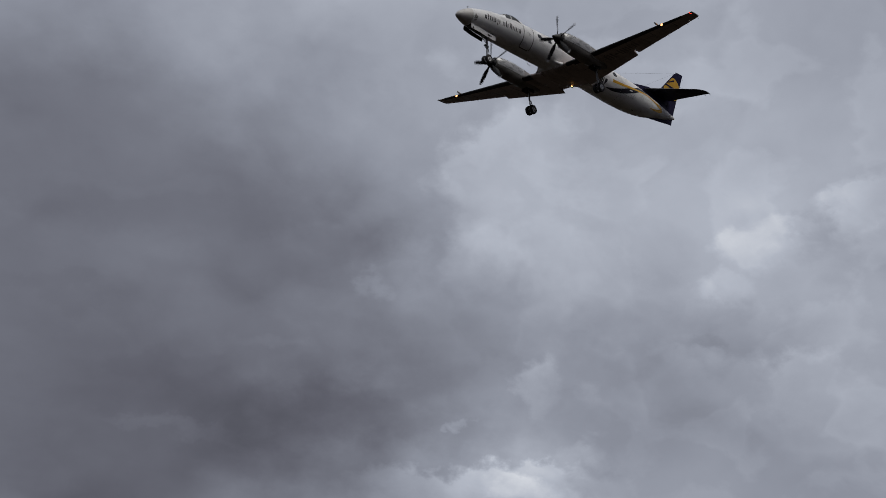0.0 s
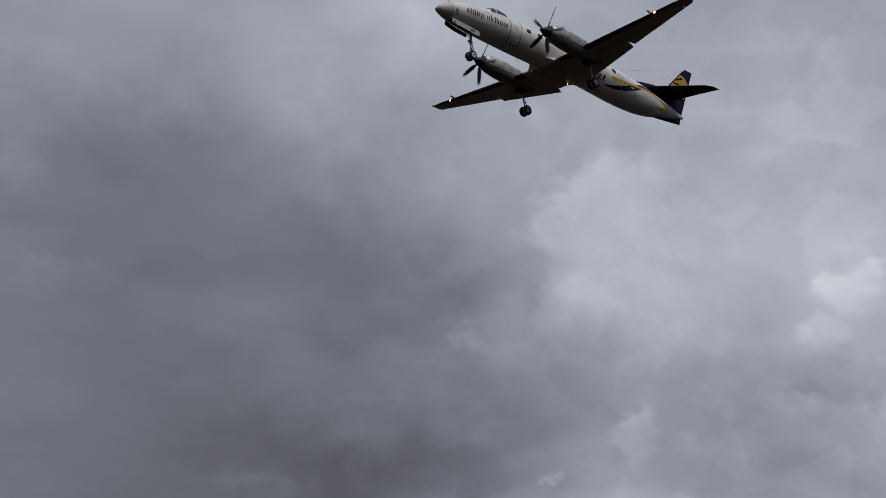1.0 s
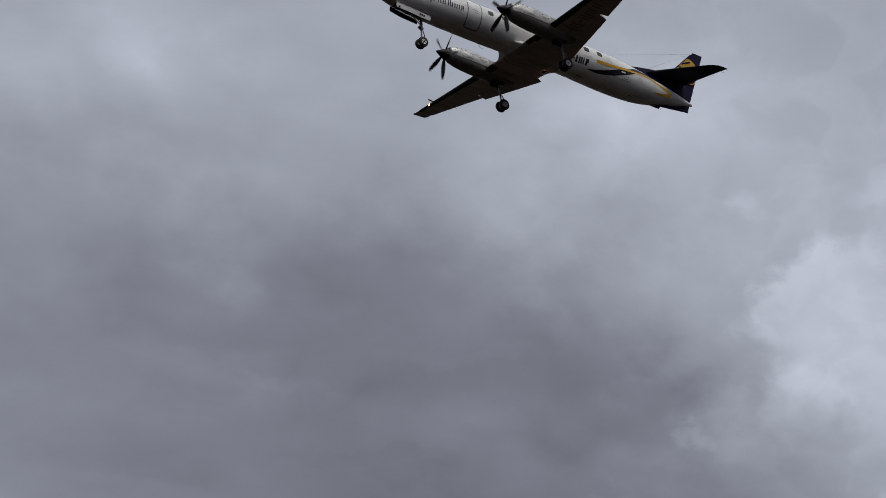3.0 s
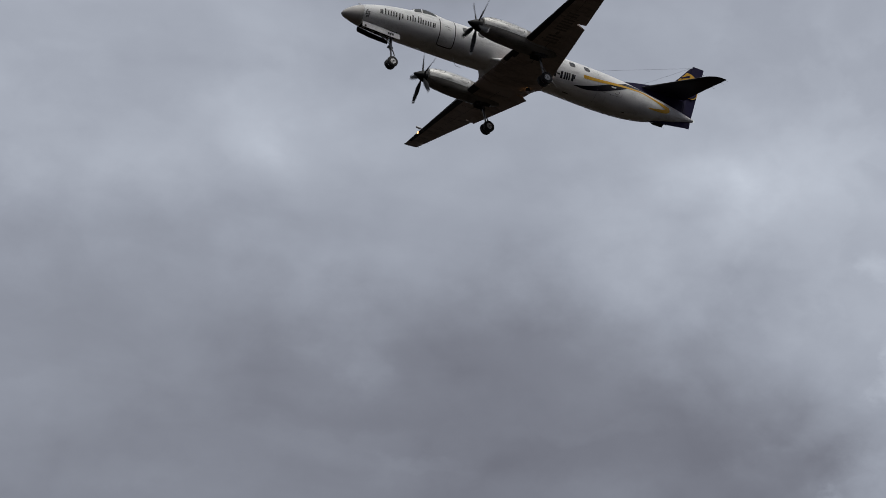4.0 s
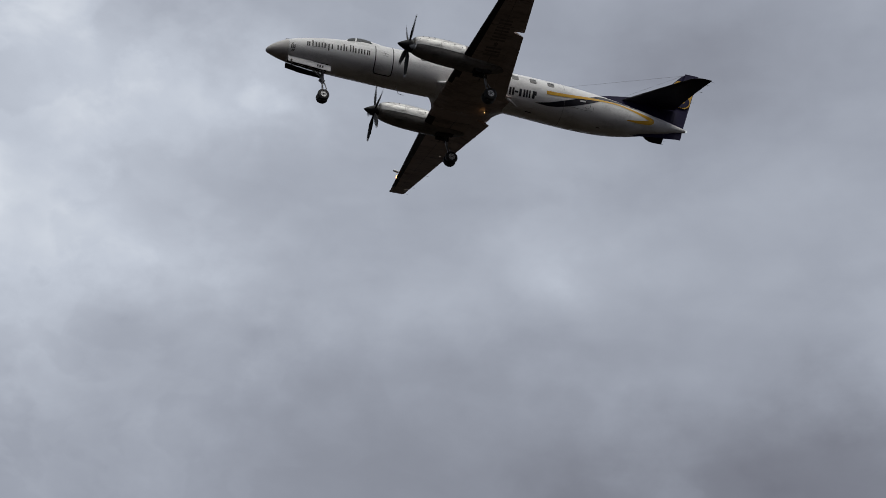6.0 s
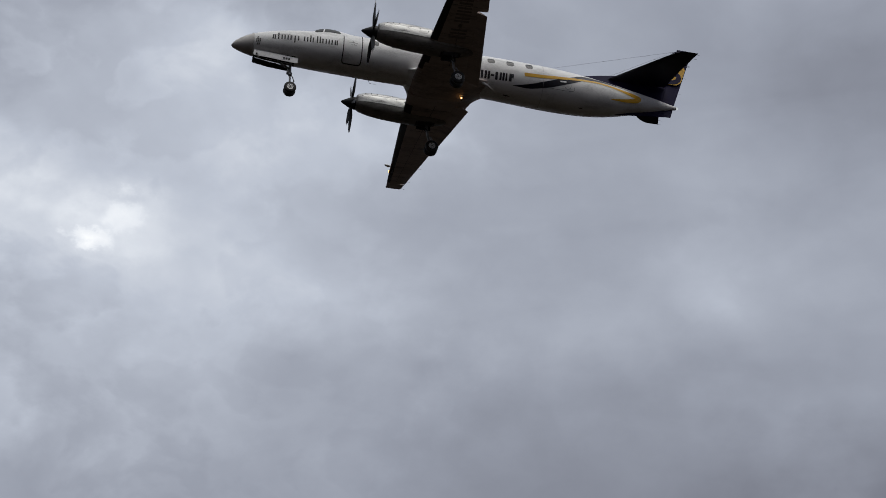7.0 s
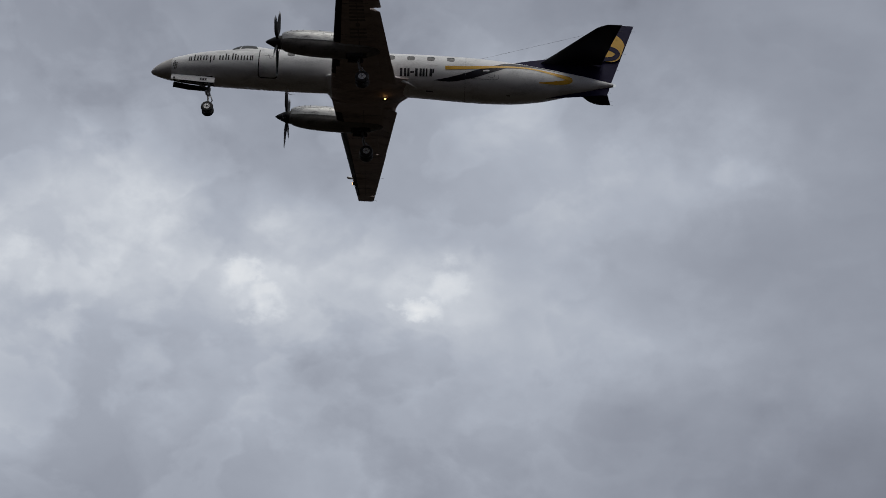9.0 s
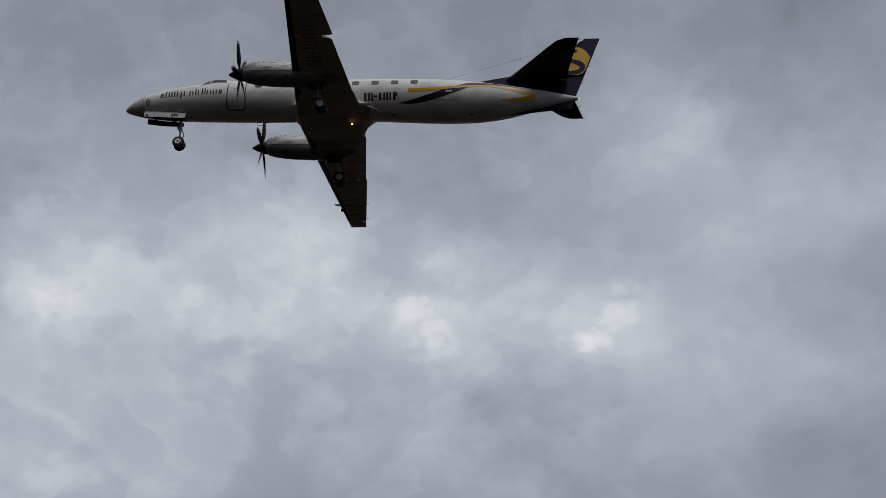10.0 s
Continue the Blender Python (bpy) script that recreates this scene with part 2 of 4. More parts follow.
make_sky()
sun_data = bpy.data.lights.new("sun", "SUN")
sun_data.energy, sun_data.angle, sun_data.color = 1.35, radians(40), (1.0, 0.96, 0.9)
sun = new("sun", sun_data)
sun.matrix_basis = look((math.sin(SUN_TURN) * math.cos(SUN_UP) * 50, math.cos(SUN_TURN) * math.cos(SUN_UP) * 50, math.sin(SUN_UP) * 50), (0, 0, 0))


# ---------------------------------------------------------------- materials
def material(name, color, rough=0.5, metal=0.0, dirt=0.15, grain=(6.0, 60.0), streak=(1, 1, 1), bump=0.0, gloss=0.5):
    """Painted or bare surface with stains at two sizes and a fine relief."""
    m = bpy.data.materials.new(name)
    m.use_nodes = True
    n = Nodes(m.node_tree)
    where = n.mapping(n.add("ShaderNodeTexCoord").outputs["Object"], streak)
    large = n.noise(where, grain[0], 5, 0.6, 0.4).outputs["Fac"]
    fine = n.noise(where, grain[1], 4, 0.6).outputs["Fac"]
    blend = n.math("ADD", n.math("MULTIPLY", large, 0.65), n.math("MULTIPLY", fine, 0.35))
    low = tuple(c * (1 - dirt * 2) for c in color)
    high = tuple(min(1, c * (1 + dirt * 0.5)) for c in color)
    base = n.ramp(blend, [(0.30, low), (0.52, color), (0.75, high)])
    b = n.add("ShaderNodeBsdfPrincipled")
    n.link(base, b.inputs["Base Color"])
    n.link(n.math("ADD", n.math("MULTIPLY", n.math("SUBTRACT", large, 0.5), 0.3), rough, clamp=True), b.inputs["Roughness"])
    b.inputs["Specular IOR Level"].default_value = gloss
    b.inputs["Metallic"].default_value = metal
    if bump:
        r = n.add("ShaderNodeBump")
        r.inputs["Strength"].default_value = 0.5
        r.inputs["Distance"].default_value = bump
        n.link(blend, r.inputs["Height"])
        n.link(r.outputs[0], b.inputs["Normal"])
    out = n.add("ShaderNodeOutputMaterial")
    n.link(b.outputs[0], out.inputs[0])
    return m


def glow(name, color, strength):
    m = bpy.data.materials.new(name)
    m.use_nodes = True
    n = Nodes(m.node_tree)
    e = n.add("ShaderNodeEmission")
    e.inputs["Color"].default_value = (*color, 1)
    e.inputs["Strength"].default_value = strength
    out = n.add("ShaderNodeOutputMaterial")
    n.link(e.outputs[0], out.inputs[0])
    return m


WHITE = material("white_paint", (.80, .80, .795), .45, dirt=.20, grain=(1.6, 22), streak=(.6, 1.5, 1.5), bump=.003, gloss=.15)
# weathered white paint, browned and darkened to carry the undersides' shade
UNDER = material("weathered_underside_paint", (.46, .39, .362), .6, dirt=.30, grain=(1.2, 14), streak=(.4, 1.5, 1.5), bump=.002, gloss=.2)
COWL = material("bare_aluminium", (.36, .36, .355), .40, metal=.6, dirt=.42, grain=(3, 20), streak=(.7, 1.6, 1.6), bump=.012)
RADOME = material("weathered_radome_paint", (.57, .55, .525), .5, dirt=.14, grain=(3, 60))
NACEL = material("sooty_metal_cowling", (.23, .22, .21), .48, metal=.25, gloss=.25, dirt=.36, grain=(2.2, 20), streak=(.5, 1.6, 1.6), bump=.010)
BOOT = material("black_rubber", (.018, .018, .019), .55, dirt=.2, bump=.002)
BLADE = material("matt_black_blade", (.012, .012, .013), .55, dirt=.2, gloss=.25)
TIP = material("pale_grey_tip_paint", (.55, .55, .54), .5, dirt=.1)
NAVY = material("navy_blue_paint", (.012, .0095, .042), .55, dirt=.12, grain=(1.5, 40), gloss=.1)
BLACK = material("black_paint", (.010, .009, .016), .45, dirt=.1, gloss=.25)
GOLD = material("golden_yellow_paint", (.66, .37, .03), .42, dirt=.10, grain=(1.5, 40), gloss=.3)
INK = material("charcoal_lettering", (.03, .03, .035), .5, dirt=.1, gloss=.3)
FADED = material("faded_grey_lettering", (.24, .205, .19), .6, dirt=.25)
GLASS = material("dark_tinted_glass", (.03, .034, .036), .5, dirt=.1, gloss=.15)
PANE = material("cabin_window_glass", (.022, .023, .028), .3, dirt=.15, gloss=.2)
STEEL = material("grey_gear_steel", (.27, .27, .27), .38, metal=.6, dirt=.2, grain=(9, 70))
HUB = material("silver_wheel_hub", (.85, .85, .84), .4, metal=.0, dirt=.2, grain=(9, 70))
TYRE = material("worn_black_tyre", (.022, .021, .021), .75, dirt=.25, grain=(9, 90), bump=.002)
BAY = material("dark_wheel_bay", (.03, .029, .028), .8, dirt=.3)
SEAM = material("faint_panel_seam", (.36, .36, .36), .6, dirt=.2)
GRILLE = material("dark_grey_grille", (.14, .14, .14), .6, dirt=.25)
LINE = material("panel_joint", (.09, .09, .09), .7, dirt=.2)
# unseen ground, set very dark so little light bounces onto the undersides
GROUND = material("dark_damp_earth", (.017, .014, .011), .95, dirt=.25, grain=(.05, 1.5), gloss=0.0)
WARM = glow("landing_light_glow", (1.0, .42, .17), 2.8)
AMBER = glow("beacon_glow", (1.0, .50, .16), 4.0)
RED = glow("red_position_light_glow", (1.0, .06, .03), 1.6)
CLEAR = glow("tail_light_glow", (.9, .95, 1.0), .5)


# ---------------------------------------------------------------- mesh helpers
def part(name, bm, mat, parent=None, label="", at=None, sharp=35):
    """One mesh object under a thing or a part."""
    bmesh.ops.recalc_face_normals(bm, faces=bm.faces)
    me = bpy.data.meshes.new(name)
    bm.to_mesh(me)
    bm.free()
    for p in me.polygons:
        p.use_smooth = True
    me.set_sharp_from_angle(angle=radians(sharp))
    me.materials.append(mat)
    return link_mesh(name, me, parent, label, at)


def link_mesh(name, me, parent, label="", at=None):
    ob = new(name, me)
    ob.parent = parent
    if at is not None:
        ob.matrix_basis = at
    return tagged(ob, label)


def skin(bm, rings, closed=True, cap=True):
    """Faces between rows of points; a row may also be a single tip."""
    made = [[bm.verts.new(p) for p in ring] for ring in rings]
    for a, b in zip(made, made[1:]):
        k = max(len(a), len(b))
        for i in range(k if closed else k - 1):
            j = (i + 1) % k
            face = []
            for v in (a[i % len(a)], a[j % len(a)], b[j % len(b)], b[i % len(b)]):
                if v not in face:
                    face.append(v)
            if len(face) > 2:
                bm.faces.new(face)
    if cap and closed:
        for ring in (made[0], made[-1]):
            if len(ring) > 2:
                bm.faces.new(ring)
    return bm


def ellipse(x, y, z, a, b, n=32, power=2.0):
    """A ring across the x axis."""
    ring = []
    for i in range(n):
        t = 2 * math.pi * i / n
        c, s = math.cos(t), math.sin(t)
        ring.append(Vector((x, y + a * math.copysign(abs(c) ** (2 / power), c), z + b * math.copysign(abs(s) ** (2 / power), s))))
    return ring


def tube(bm, p, q, r, r2=None, n=10):
    p, q = Vector(p), Vector(q)
    side = (q - p).orthogonal().normalized()
    other = (q - p).normalized().cross(side)
    rings = []
    for c, rr in ((p, r), (q, r if r2 is None else r2)):
        rings.append([c + rr * (math.cos(2 * math.pi * i / n) * side + math.sin(2 * math.pi * i / n) * other) for i in range(n)])
    return skin(bm, rings)


def turned(bm, profile, centre, n=28):
    """A body turned about the y axis; profile: (y, radius)."""
    c = Vector(centre)
    rings = []
    for y, r in profile:
        if r < 1e-4:
            rings.append([c + Vector((0, y, 0))])
        else:
            rings.append([c + Vector((r * math.cos(2 * math.pi * i / n), y, r * math.sin(2 * math.pi * i / n))) for i in range(n)])
    return skin(bm, rings)


def box(bm, lo, hi, bevel=0.01):
    (x0, y0, z0), (x1, y1, z1) = lo, hi
    v = [bm.verts.new((x, y, z)) for x in (x0, x1) for y in (y0, y1) for z in (z0, z1)]
    faces = [bm.faces.new([v[i] for i in f]) for f in ((0, 1, 3, 2), (4, 6, 7, 5), (0, 4, 5, 1), (2, 3, 7, 6), (0, 2, 6, 4), (1, 5, 7, 3))]
    if bevel:
        edges = list({e for f in faces for e in f.edges})
        bmesh.ops.bevel(bm, geom=edges, offset=bevel, segments=2, affect="EDGES")
    return bm


def smooth_table(rows):
    """A smooth curve through rows of (place, values...), by Hermite steps."""
    xs = np.array([r[0] for r in rows], float)
    ys = np.array([r[1:] for r in rows], float)
    d = np.gradient(ys, xs, axis=0)

    def at(x):
        x = min(max(x, xs[0]), xs[-1])
        i = min(int(np.searchsorted(xs, x, "right")) - 1, len(xs) - 2)
        h = xs[i + 1] - xs[i]
        t = (x - xs[i]) / h
        return ((2 * t ** 3 - 3 * t ** 2 + 1) * ys[i] + (t ** 3 - 2 * t ** 2 + t) * h * d[i]
                + (3 * t ** 2 - 2 * t ** 3) * ys[i + 1] + (t ** 3 - t ** 2) * h * d[i + 1])
    return at


# ---------------------------------------------------------------- ground
def make_ground():
    bm = bmesh.new()
    rings = [[Vector((0, 0, 0))]]
    for r in (20, 80, 300, 1200, 4500):
        rings.append([Vector((r * math.cos(a * math.pi / 24), r * math.sin(a * math.pi / 24), 0)) for a in range(48)])
    skin(bm, rings, cap=False)
    tagged(part("ground", bm, GROUND), "flat unseen ground under the flight path, darkened to dim its bounce", "ground", kind="structure")


make_ground()

# ---------------------------------------------------------------- the airplane
# x runs forward with the nose at 0, y to the port side, z up
plane = tagged(new("propeller_airplane"), "white twin-propeller airliner with navy tail, gear and flaps down", "airplane")

# metres behind the nose: height of the centre, radius
BODY = smooth_table([
    (0.00, .000, .030), (.06, .020, .100), (.15, .048, .165), (.36, .095, .275), (.83, .165, .440), (1.20, .197, .522), (1.76, .238, .612),
    (2.86, .288, .715), (3.95, .305, .762), (5.0, .300, .785), (8.0, .290, .800), (10.0, .260, .815), (11.2, .205, .835),
    (12.2, .150, .835), (12.85, .115, .815), (13.9, .070, .735), (14.8, .070, .605), (15.5, .105, .465), (16.4, .135, .285), (17.0, .170, .130), (17.3, .180, .065),
])
CANOPY = smooth_table([(2.55, .30, .52, .58), (2.85, .34, .60, .66), (3.2, .39, .665, .80), (3.55, .40, .70, .86), (4.0, .38, .72, .82), (4.6, .33, .735, .76), (5.2, .31, .74, .735)])


def hull(x, deg, off=0.0):
    """A point of the fuselage; deg is 0 at port, 90 at the top."""
    z, r = BODY(-x)
    a = radians(deg)
    return Vector((x, (r + off) * math.cos(a), z + (r + off) * math.sin(a)))


def hull_deg(x, z):
    zc, r = BODY(-x)
    return math.degrees(math.asin(max(-1, min(1, (z - zc) / r))))


def roof(x, deg, off=0.0):
    """A point of the cockpit roof."""
    z, a, b = CANOPY(-x)
    t = radians(deg)
    return Vector((x, (a + off) * math.cos(t), z + (b + off) * math.sin(t)))


def shell(bm, surface, corners, nu=2, nv=3, off=0.006, rim=0.008):
    """A thin raised sheet on a surface; corners: four (x, deg), round the sheet."""
    (a, b, c, d) = corners
    grid = []
    for i in range(nu + 1):
        u = i / nu
        row = []
        for j in range(nv + 1):
            v = j / nv
            p = [(1 - u) * ((1 - v) * a[k] + v * d[k]) + u * ((1 - v) * b[k] + v * c[k]) for k in (0, 1)]
            row.append(p)
        grid.append(row)
    top = [[surface(*p, off) for p in row] for row in grid]
    skin(bm, top, closed=False, cap=False)
    edge = [grid[i][0] for i in range(nu + 1)] + [grid[nu][j] for j in range(1, nv + 1)] + [grid[i][nv] for i in range(nu - 1, -1, -1)] + [grid[0][j] for j in range(nv - 1, 0, -1)]
    skin(bm, [[surface(*p, off) for p in edge], [surface(*p, off - rim) for p in edge]], cap=False)
    return bm


def ribbon(bm, surface, path, off=0.006):
    """A band on a surface; path: (x, deg, width in metres)."""
    at = smooth_table([(i, *p) for i, p in enumerate(path)])
    n = (len(path) - 1) * 6
    pts = [at(i / 6) for i in range(n + 1)]
    left, mid, right = [], [], []
    for i, (x, deg, w) in enumerate(pts):
        q = pts[min(i + 1, n)] - pts[max(i - 1, 0)]
        r = max(BODY(-x)[1], .05)
        k = math.degrees(1) / r
        dx, ds = q[0], q[1] / k
        h = math.hypot(dx, ds) or 1
        nx, ns = -ds / h, dx / h
        left.append(surface(x + nx * w / 2, deg + ns * w / 2 * k, off))
        mid.append(surface(x, deg, off))
        right.append(surface(x - nx * w / 2, deg - ns * w / 2 * k, off))
    return skin(bm, [left, mid, right], closed=False, cap=False)


def pane_shape(bm, surface, x, deg, ax, ad, off=0.005, power=4.0, n=24):
    """A rounded window on a surface."""
    rings = []
    for k in (1.0, .66, .33):
        ring = []
        for i in range(n):
            t = 2 * math.pi * i / n
            c, s = math.cos(t), math.sin(t)
            ring.append(surface(x + k * ax * math.copysign(abs(c) ** (2 / power), c), deg + k * ad * math.copysign(abs(s) ** (2 / power), s), off if k < 1 else off - .008))
        rings.append(ring)
        if k == 1.0:
            rings.append([surface(x + .97 * ax * math.copysign(abs(math.cos(2 * math.pi * i / n)) ** (2 / power), math.cos(2 * math.pi * i / n)),
                                  deg + .97 * ad * math.copysign(abs(math.sin(2 * math.pi * i / n)) ** (2 / power), math.sin(2 * math.pi * i / n)), off) for i in range(n)])
    rings.append([surface(x, deg, off)])
    return skin(bm, rings, cap=False)


# upright bars of nine shapes: along the shape, low and high end
STEMS = {"a": [(.28, 0, 1), (.62, 0, 1)], "b": [(.2, 0, 1.5), (.75, 0, 1)], "c": [(.22, 0, 1), (.72, 0, 1)], "d": [(.3, 0, 1)],
         "e": [(.2, -.45, 1), (.75, 0, 1)], "f": [(.5, 0, 1.45)], "g": [(.5, 0, 1.5)], "h": [(.2, 0, 1), (.75, 0, 1)], "i": [(.22, 0, 1), (.72, 0, 1)]}
WIDE = {"a": .9, "b": 1.0, "c": 1.0, "d": .65, "e": 1.0, "f": .45, "g": .45, "h": 1.0, "i": 1.0, " ": .5}


def make_fuselage():
    bm = bmesh.new()
    stations = [0, .02, .06, .1, .15, .22, .3, .4, .55, .7, .85, 1.0, 1.2, 1.5, 1.8] + [2.1 + .3 * i for i in range(50)] + [17.1, 17.3]
    skin(bm, [ellipse(-s, 0, *[float(BODY(s)[0])], float(BODY(s)[1]), float(BODY(s)[1]), 48) for s in stations])
    body = part("fuselage", bm, WHITE, plane, "white painted round fuselage with grey grime")

    bm = bmesh.new()
    skin(bm, [ellipse(-s, 0, *[float(v) for v in CANOPY(s)], 40) for s in np.linspace(2.55, 5.2, 14)])
    part("cockpit_roof", bm, WHITE, body, "raised white cockpit roof")
    for corners in ([(-3.34, 27), (-3.98, 30), (-3.90, 52), (-3.42, 58)], [(-2.98, 33), (-3.30, 28), (-3.36, 60), (-3.10, 58)],
                    [(-3.02, 142), (-3.36, 145), (-3.34, 119), (-3.10, 122)], [(-3.04, 62), (-3.32, 64), (-3.32, 88), (-3.12, 88)], [(-3.04, 118), (-3.32, 116), (-3.32, 92), (-3.12, 92)]):
        part("cockpit_window", shell(bmesh.new(), roof, corners, 3, 5, .008), GLASS, body, "dark cockpit glass")

    bm = bmesh.new()
    skin(bm, [[hull(-s, a * 7.5, .004 if s > .02 else .0) for a in range(48)] for s in (.0, .03, .06, .1, .15, .22, .3, .4, .55, .7, .785)], cap=False)
    part("radome", bm, RADOME, body, "weathered pale grey radome")

    for i in range(9):
        x = -11.21 + .742 * i
        part("cabin_window", pane_shape(bmesh.new(), hull, x, hull_deg(x, .52), .145, 9.5), PANE, body, "small rounded cabin window")

    # the entrance door, slightly proud, inside its dark seal
    bm = bmesh.new()
    shell(bm, hull, [(-4.10, -57), (-4.78, -57), (-4.78, 74), (-4.10, 74)], 3, 16, .008)
    part("door", bm, WHITE, body, "closed white entrance door with dark seal")
    bm = bmesh.new()
    ring = [(x - .04, a - (3 if a < -30 else 0), .036) for x, a in ((-4.06, 74), (-4.05, 20), (-4.05, -20), (-4.05, -48), (-4.10, -55), (-4.20, -56.5), (-4.60, -56.5), (-4.70, -55), (-4.75, -48), (-4.75, -20), (-4.75, 20), (-4.75, 74))]
    part("door_seal", ribbon(bm, hull, ring, .011), BLACK, body, "dark rubber door seal")
    for path in ([(-4.28, 4, .02), (-4.45, 5, .03), (-4.62, 2, .02)], [(-4.42, 12, .015), (-4.46, 2, .02), (-4.52, -6, .015)], [(-4.36, -3, .012), (-4.58, -4, .012)]):
        part("door_marking", ribbon(bmesh.new(), hull, path, .012), SEAM, body)
    for x in (-.80, -11.77):
        part("panel_joint", ribbon(bmesh.new(), hull, [(x, a, .009) for a in range(-90, 271, 30)], .005 if x < -2 else .006), SEAM, body)
    part("panel_joint", ribbon(bmesh.new(), hull, [(-1.5, 12, .010), (-2.1, 12, .010), (-2.12, -6, .010), (-1.5, -6, .010), (-1.48, 8, .010)], .003), LINE, body)
    part("panel_joint", ribbon(bmesh.new(), hull, [(-12.0, -32, .010), (-12.9, -30, .010), (-13.0, -18, .010)], .003), LINE, body)
    part("hatch_line", ribbon(bmesh.new(), hull, [(-12.62, -22, .014), (-12.72, -26, .014), (-12.84, -22, .014), (-12.86, -14, .014)], .004), LINE, body)

    # livery bands
    bm = ribbon(bmesh.new(), hull, [(-10.62, -44, .01), (-11.26, -38, .17), (-11.98, -23, .25), (-12.49, -9, .27), (-12.98, 6, .26), (-13.35, 21, .25), (-13.8, 30, .20), (-14.25, 34, .14), (-14.75, 33, .08), (-15.3, 29, .02)], .006)
    part("navy_band", bm, BLACK, body, "navy swoosh along the rear fuselage")
    bm = ribbon(bmesh.new(), hull, [(-11.02, -9, .15), (-11.98, -3, .13), (-13.26, 11, .10), (-14.1, 19, .10), (-14.81, 13, .11), (-15.37, 2, .16), (-15.66, -9, .18), (-15.55, -22, .17), (-15.15, -28, .13), (-14.50, -30, .03)], .010)
    part("gold_band", bm, GOLD, body, "golden yellow hooked band along the rear fuselage")
    part("white_dash", shell(bmesh.new(), hull, [(-12.42, -11), (-12.66, -9), (-12.66, -5), (-12.42, -7)], 2, 2, .012), WHITE, body)

    # the operator's name, as bars
    x = -1.42
    for letter in "abcde cfdgfhia":
        w = WIDE[letter] * .2285
        for place, low, high in STEMS.get(letter, ()):
            px = x - place * w
            lo, hi = .155 + low * .21, .155 + high * .21
            bm = shell(bmesh.new(), hull, [(px + .025, hull_deg(px, lo)), (px - .025, hull_deg(px, lo)), (px - .025, hull_deg(px, hi)), (px + .025, hull_deg(px, hi))], 1, 4, .005)
            part("letter_bar", bm, INK, body)
        x -= w
    # the registration, as bars
    for place, low, high, half in ((.25, 0, 1, .045), (.85, 0, 1, .04), (1.35, 0, 1, .04), (1.9, .38, .62, .07), (2.55, 0, 1, .05), (3.2, 0, 1, .04), (3.65, 0, 1, .04), (4.1, 0, 1, .03), (4.75, 0, 1, .05), (5.1, .4, 1, .03)):
        px = -9.33 - place * .245
        lo, hi = -.235 + low * .27, -.235 + high * .27
        part("letter_bar", shell(bmesh.new(), hull, [(px + half, hull_deg(px, lo)), (px - half, hull_deg(px, lo)), (px - half, hull_deg(px, hi)), (px + half, hull_deg(px, hi))], 1, 4, .005), INK, body)
    # small vents behind the radome
    for x, z, count, step in ((-.90, .16, 1, .08), (-.86, .08, 3, .062), (-.86, .00, 3, .062), (-.90, -.09, 2, .062)):
        for j in range(count):
            px = x - j * step
            part("vent", shell(bmesh.new(), hull, [(px, hull_deg(px, z)), (px - .045, hull_deg(px, z)), (px - .06, hull_deg(px, z + .065)), (px - .015, hull_deg(px, z + .065))], 1, 1, .006), GRILLE, body)

    # aerials, probes and lights
    bm = bmesh.new()
    tube(bm, (-.78, 0, .60), (-.74, 0, .70), .012)
    tube(bm, (-.74, 0, .70), (-.86, 0, .715), .010)
    part("pitot_probe", bm, STEEL, body)
    bm = bmesh.new()
    tube(bm, (-5.12, 0, -.46), (-5.24, 0, -.80), .012, .008)
    tube(bm, (-5.24, 0, -.80), (-5.48, 0, -.82), .008, .005)
    part("belly_aerial", bm, STEEL, body)
    bm = bmesh.new()
    tube(bm, (-10.35, .18, -.50), (-10.60, .18, -.56), .06, .02)
    part("belly_vent", bm, BAY, body)
    bm = bmesh.new()
    tube(bm, (-13.2, .22, -.60), (-13.45, .22, -.65), .06, .02)
    part("belly_vent", bm, BAY, body)
    bm = bmesh.new()
    skin(bm, [ellipse(-17.28, 0, .18, .062, .062, 14), ellipse(-17.36, 0, .18, .05, .05, 14), ellipse(-17.40, 0, .18, .02, .02, 14)])
    part("tail_light", bm, CLEAR, body, "small clear tail light")
    top = Vector((-17.34, 0, 2.93))
    for start in (hull(-11.75, 90), hull(-14.35, 90, .33)):
        bm = bmesh.new()
        tube(bm, start, top, .0035, n=6)
        part("aerial_wire", bm, LINE, body)


make_fuselage()


def make_beacon():
    """A beacon whose lamp an added upright plate hides as it turns."""
    bm = bmesh.new()
    box(bm, (-.10, -.012, -.10), (.10, .0, .02), .004)
    turned(bm, [(-.05, .03), (.0, .03)], (0, 0, .01), 10)
    shade = part("belly_beacon", bm, BAY, plane, "amber beacon under the belly with an added turning plate", pose(-8.82, -.13, -.715))
    bm = bmesh.new()
    turned(bm, [(.002, .034), (.02, .032), (.04, .022), (.048, 0)], (0, 0, -.03), 14)
    part("beacon_lamp", bm, AMBER, shade, "glowing amber lamp")
    return shade


beacon = make_beacon()

# ---------------------------------------------------------------- wings
TIP_Y, FLAP_OUT, AIL_OUT = 8.55, 4.33, 8.0


def wing_section(y):
    """Leading edge, chord and height of the wing at y."""
    lead, trail = -6.77 - .083 * y, -9.45 + .157 * y
    return lead, lead - trail, -.645 + .108 * y


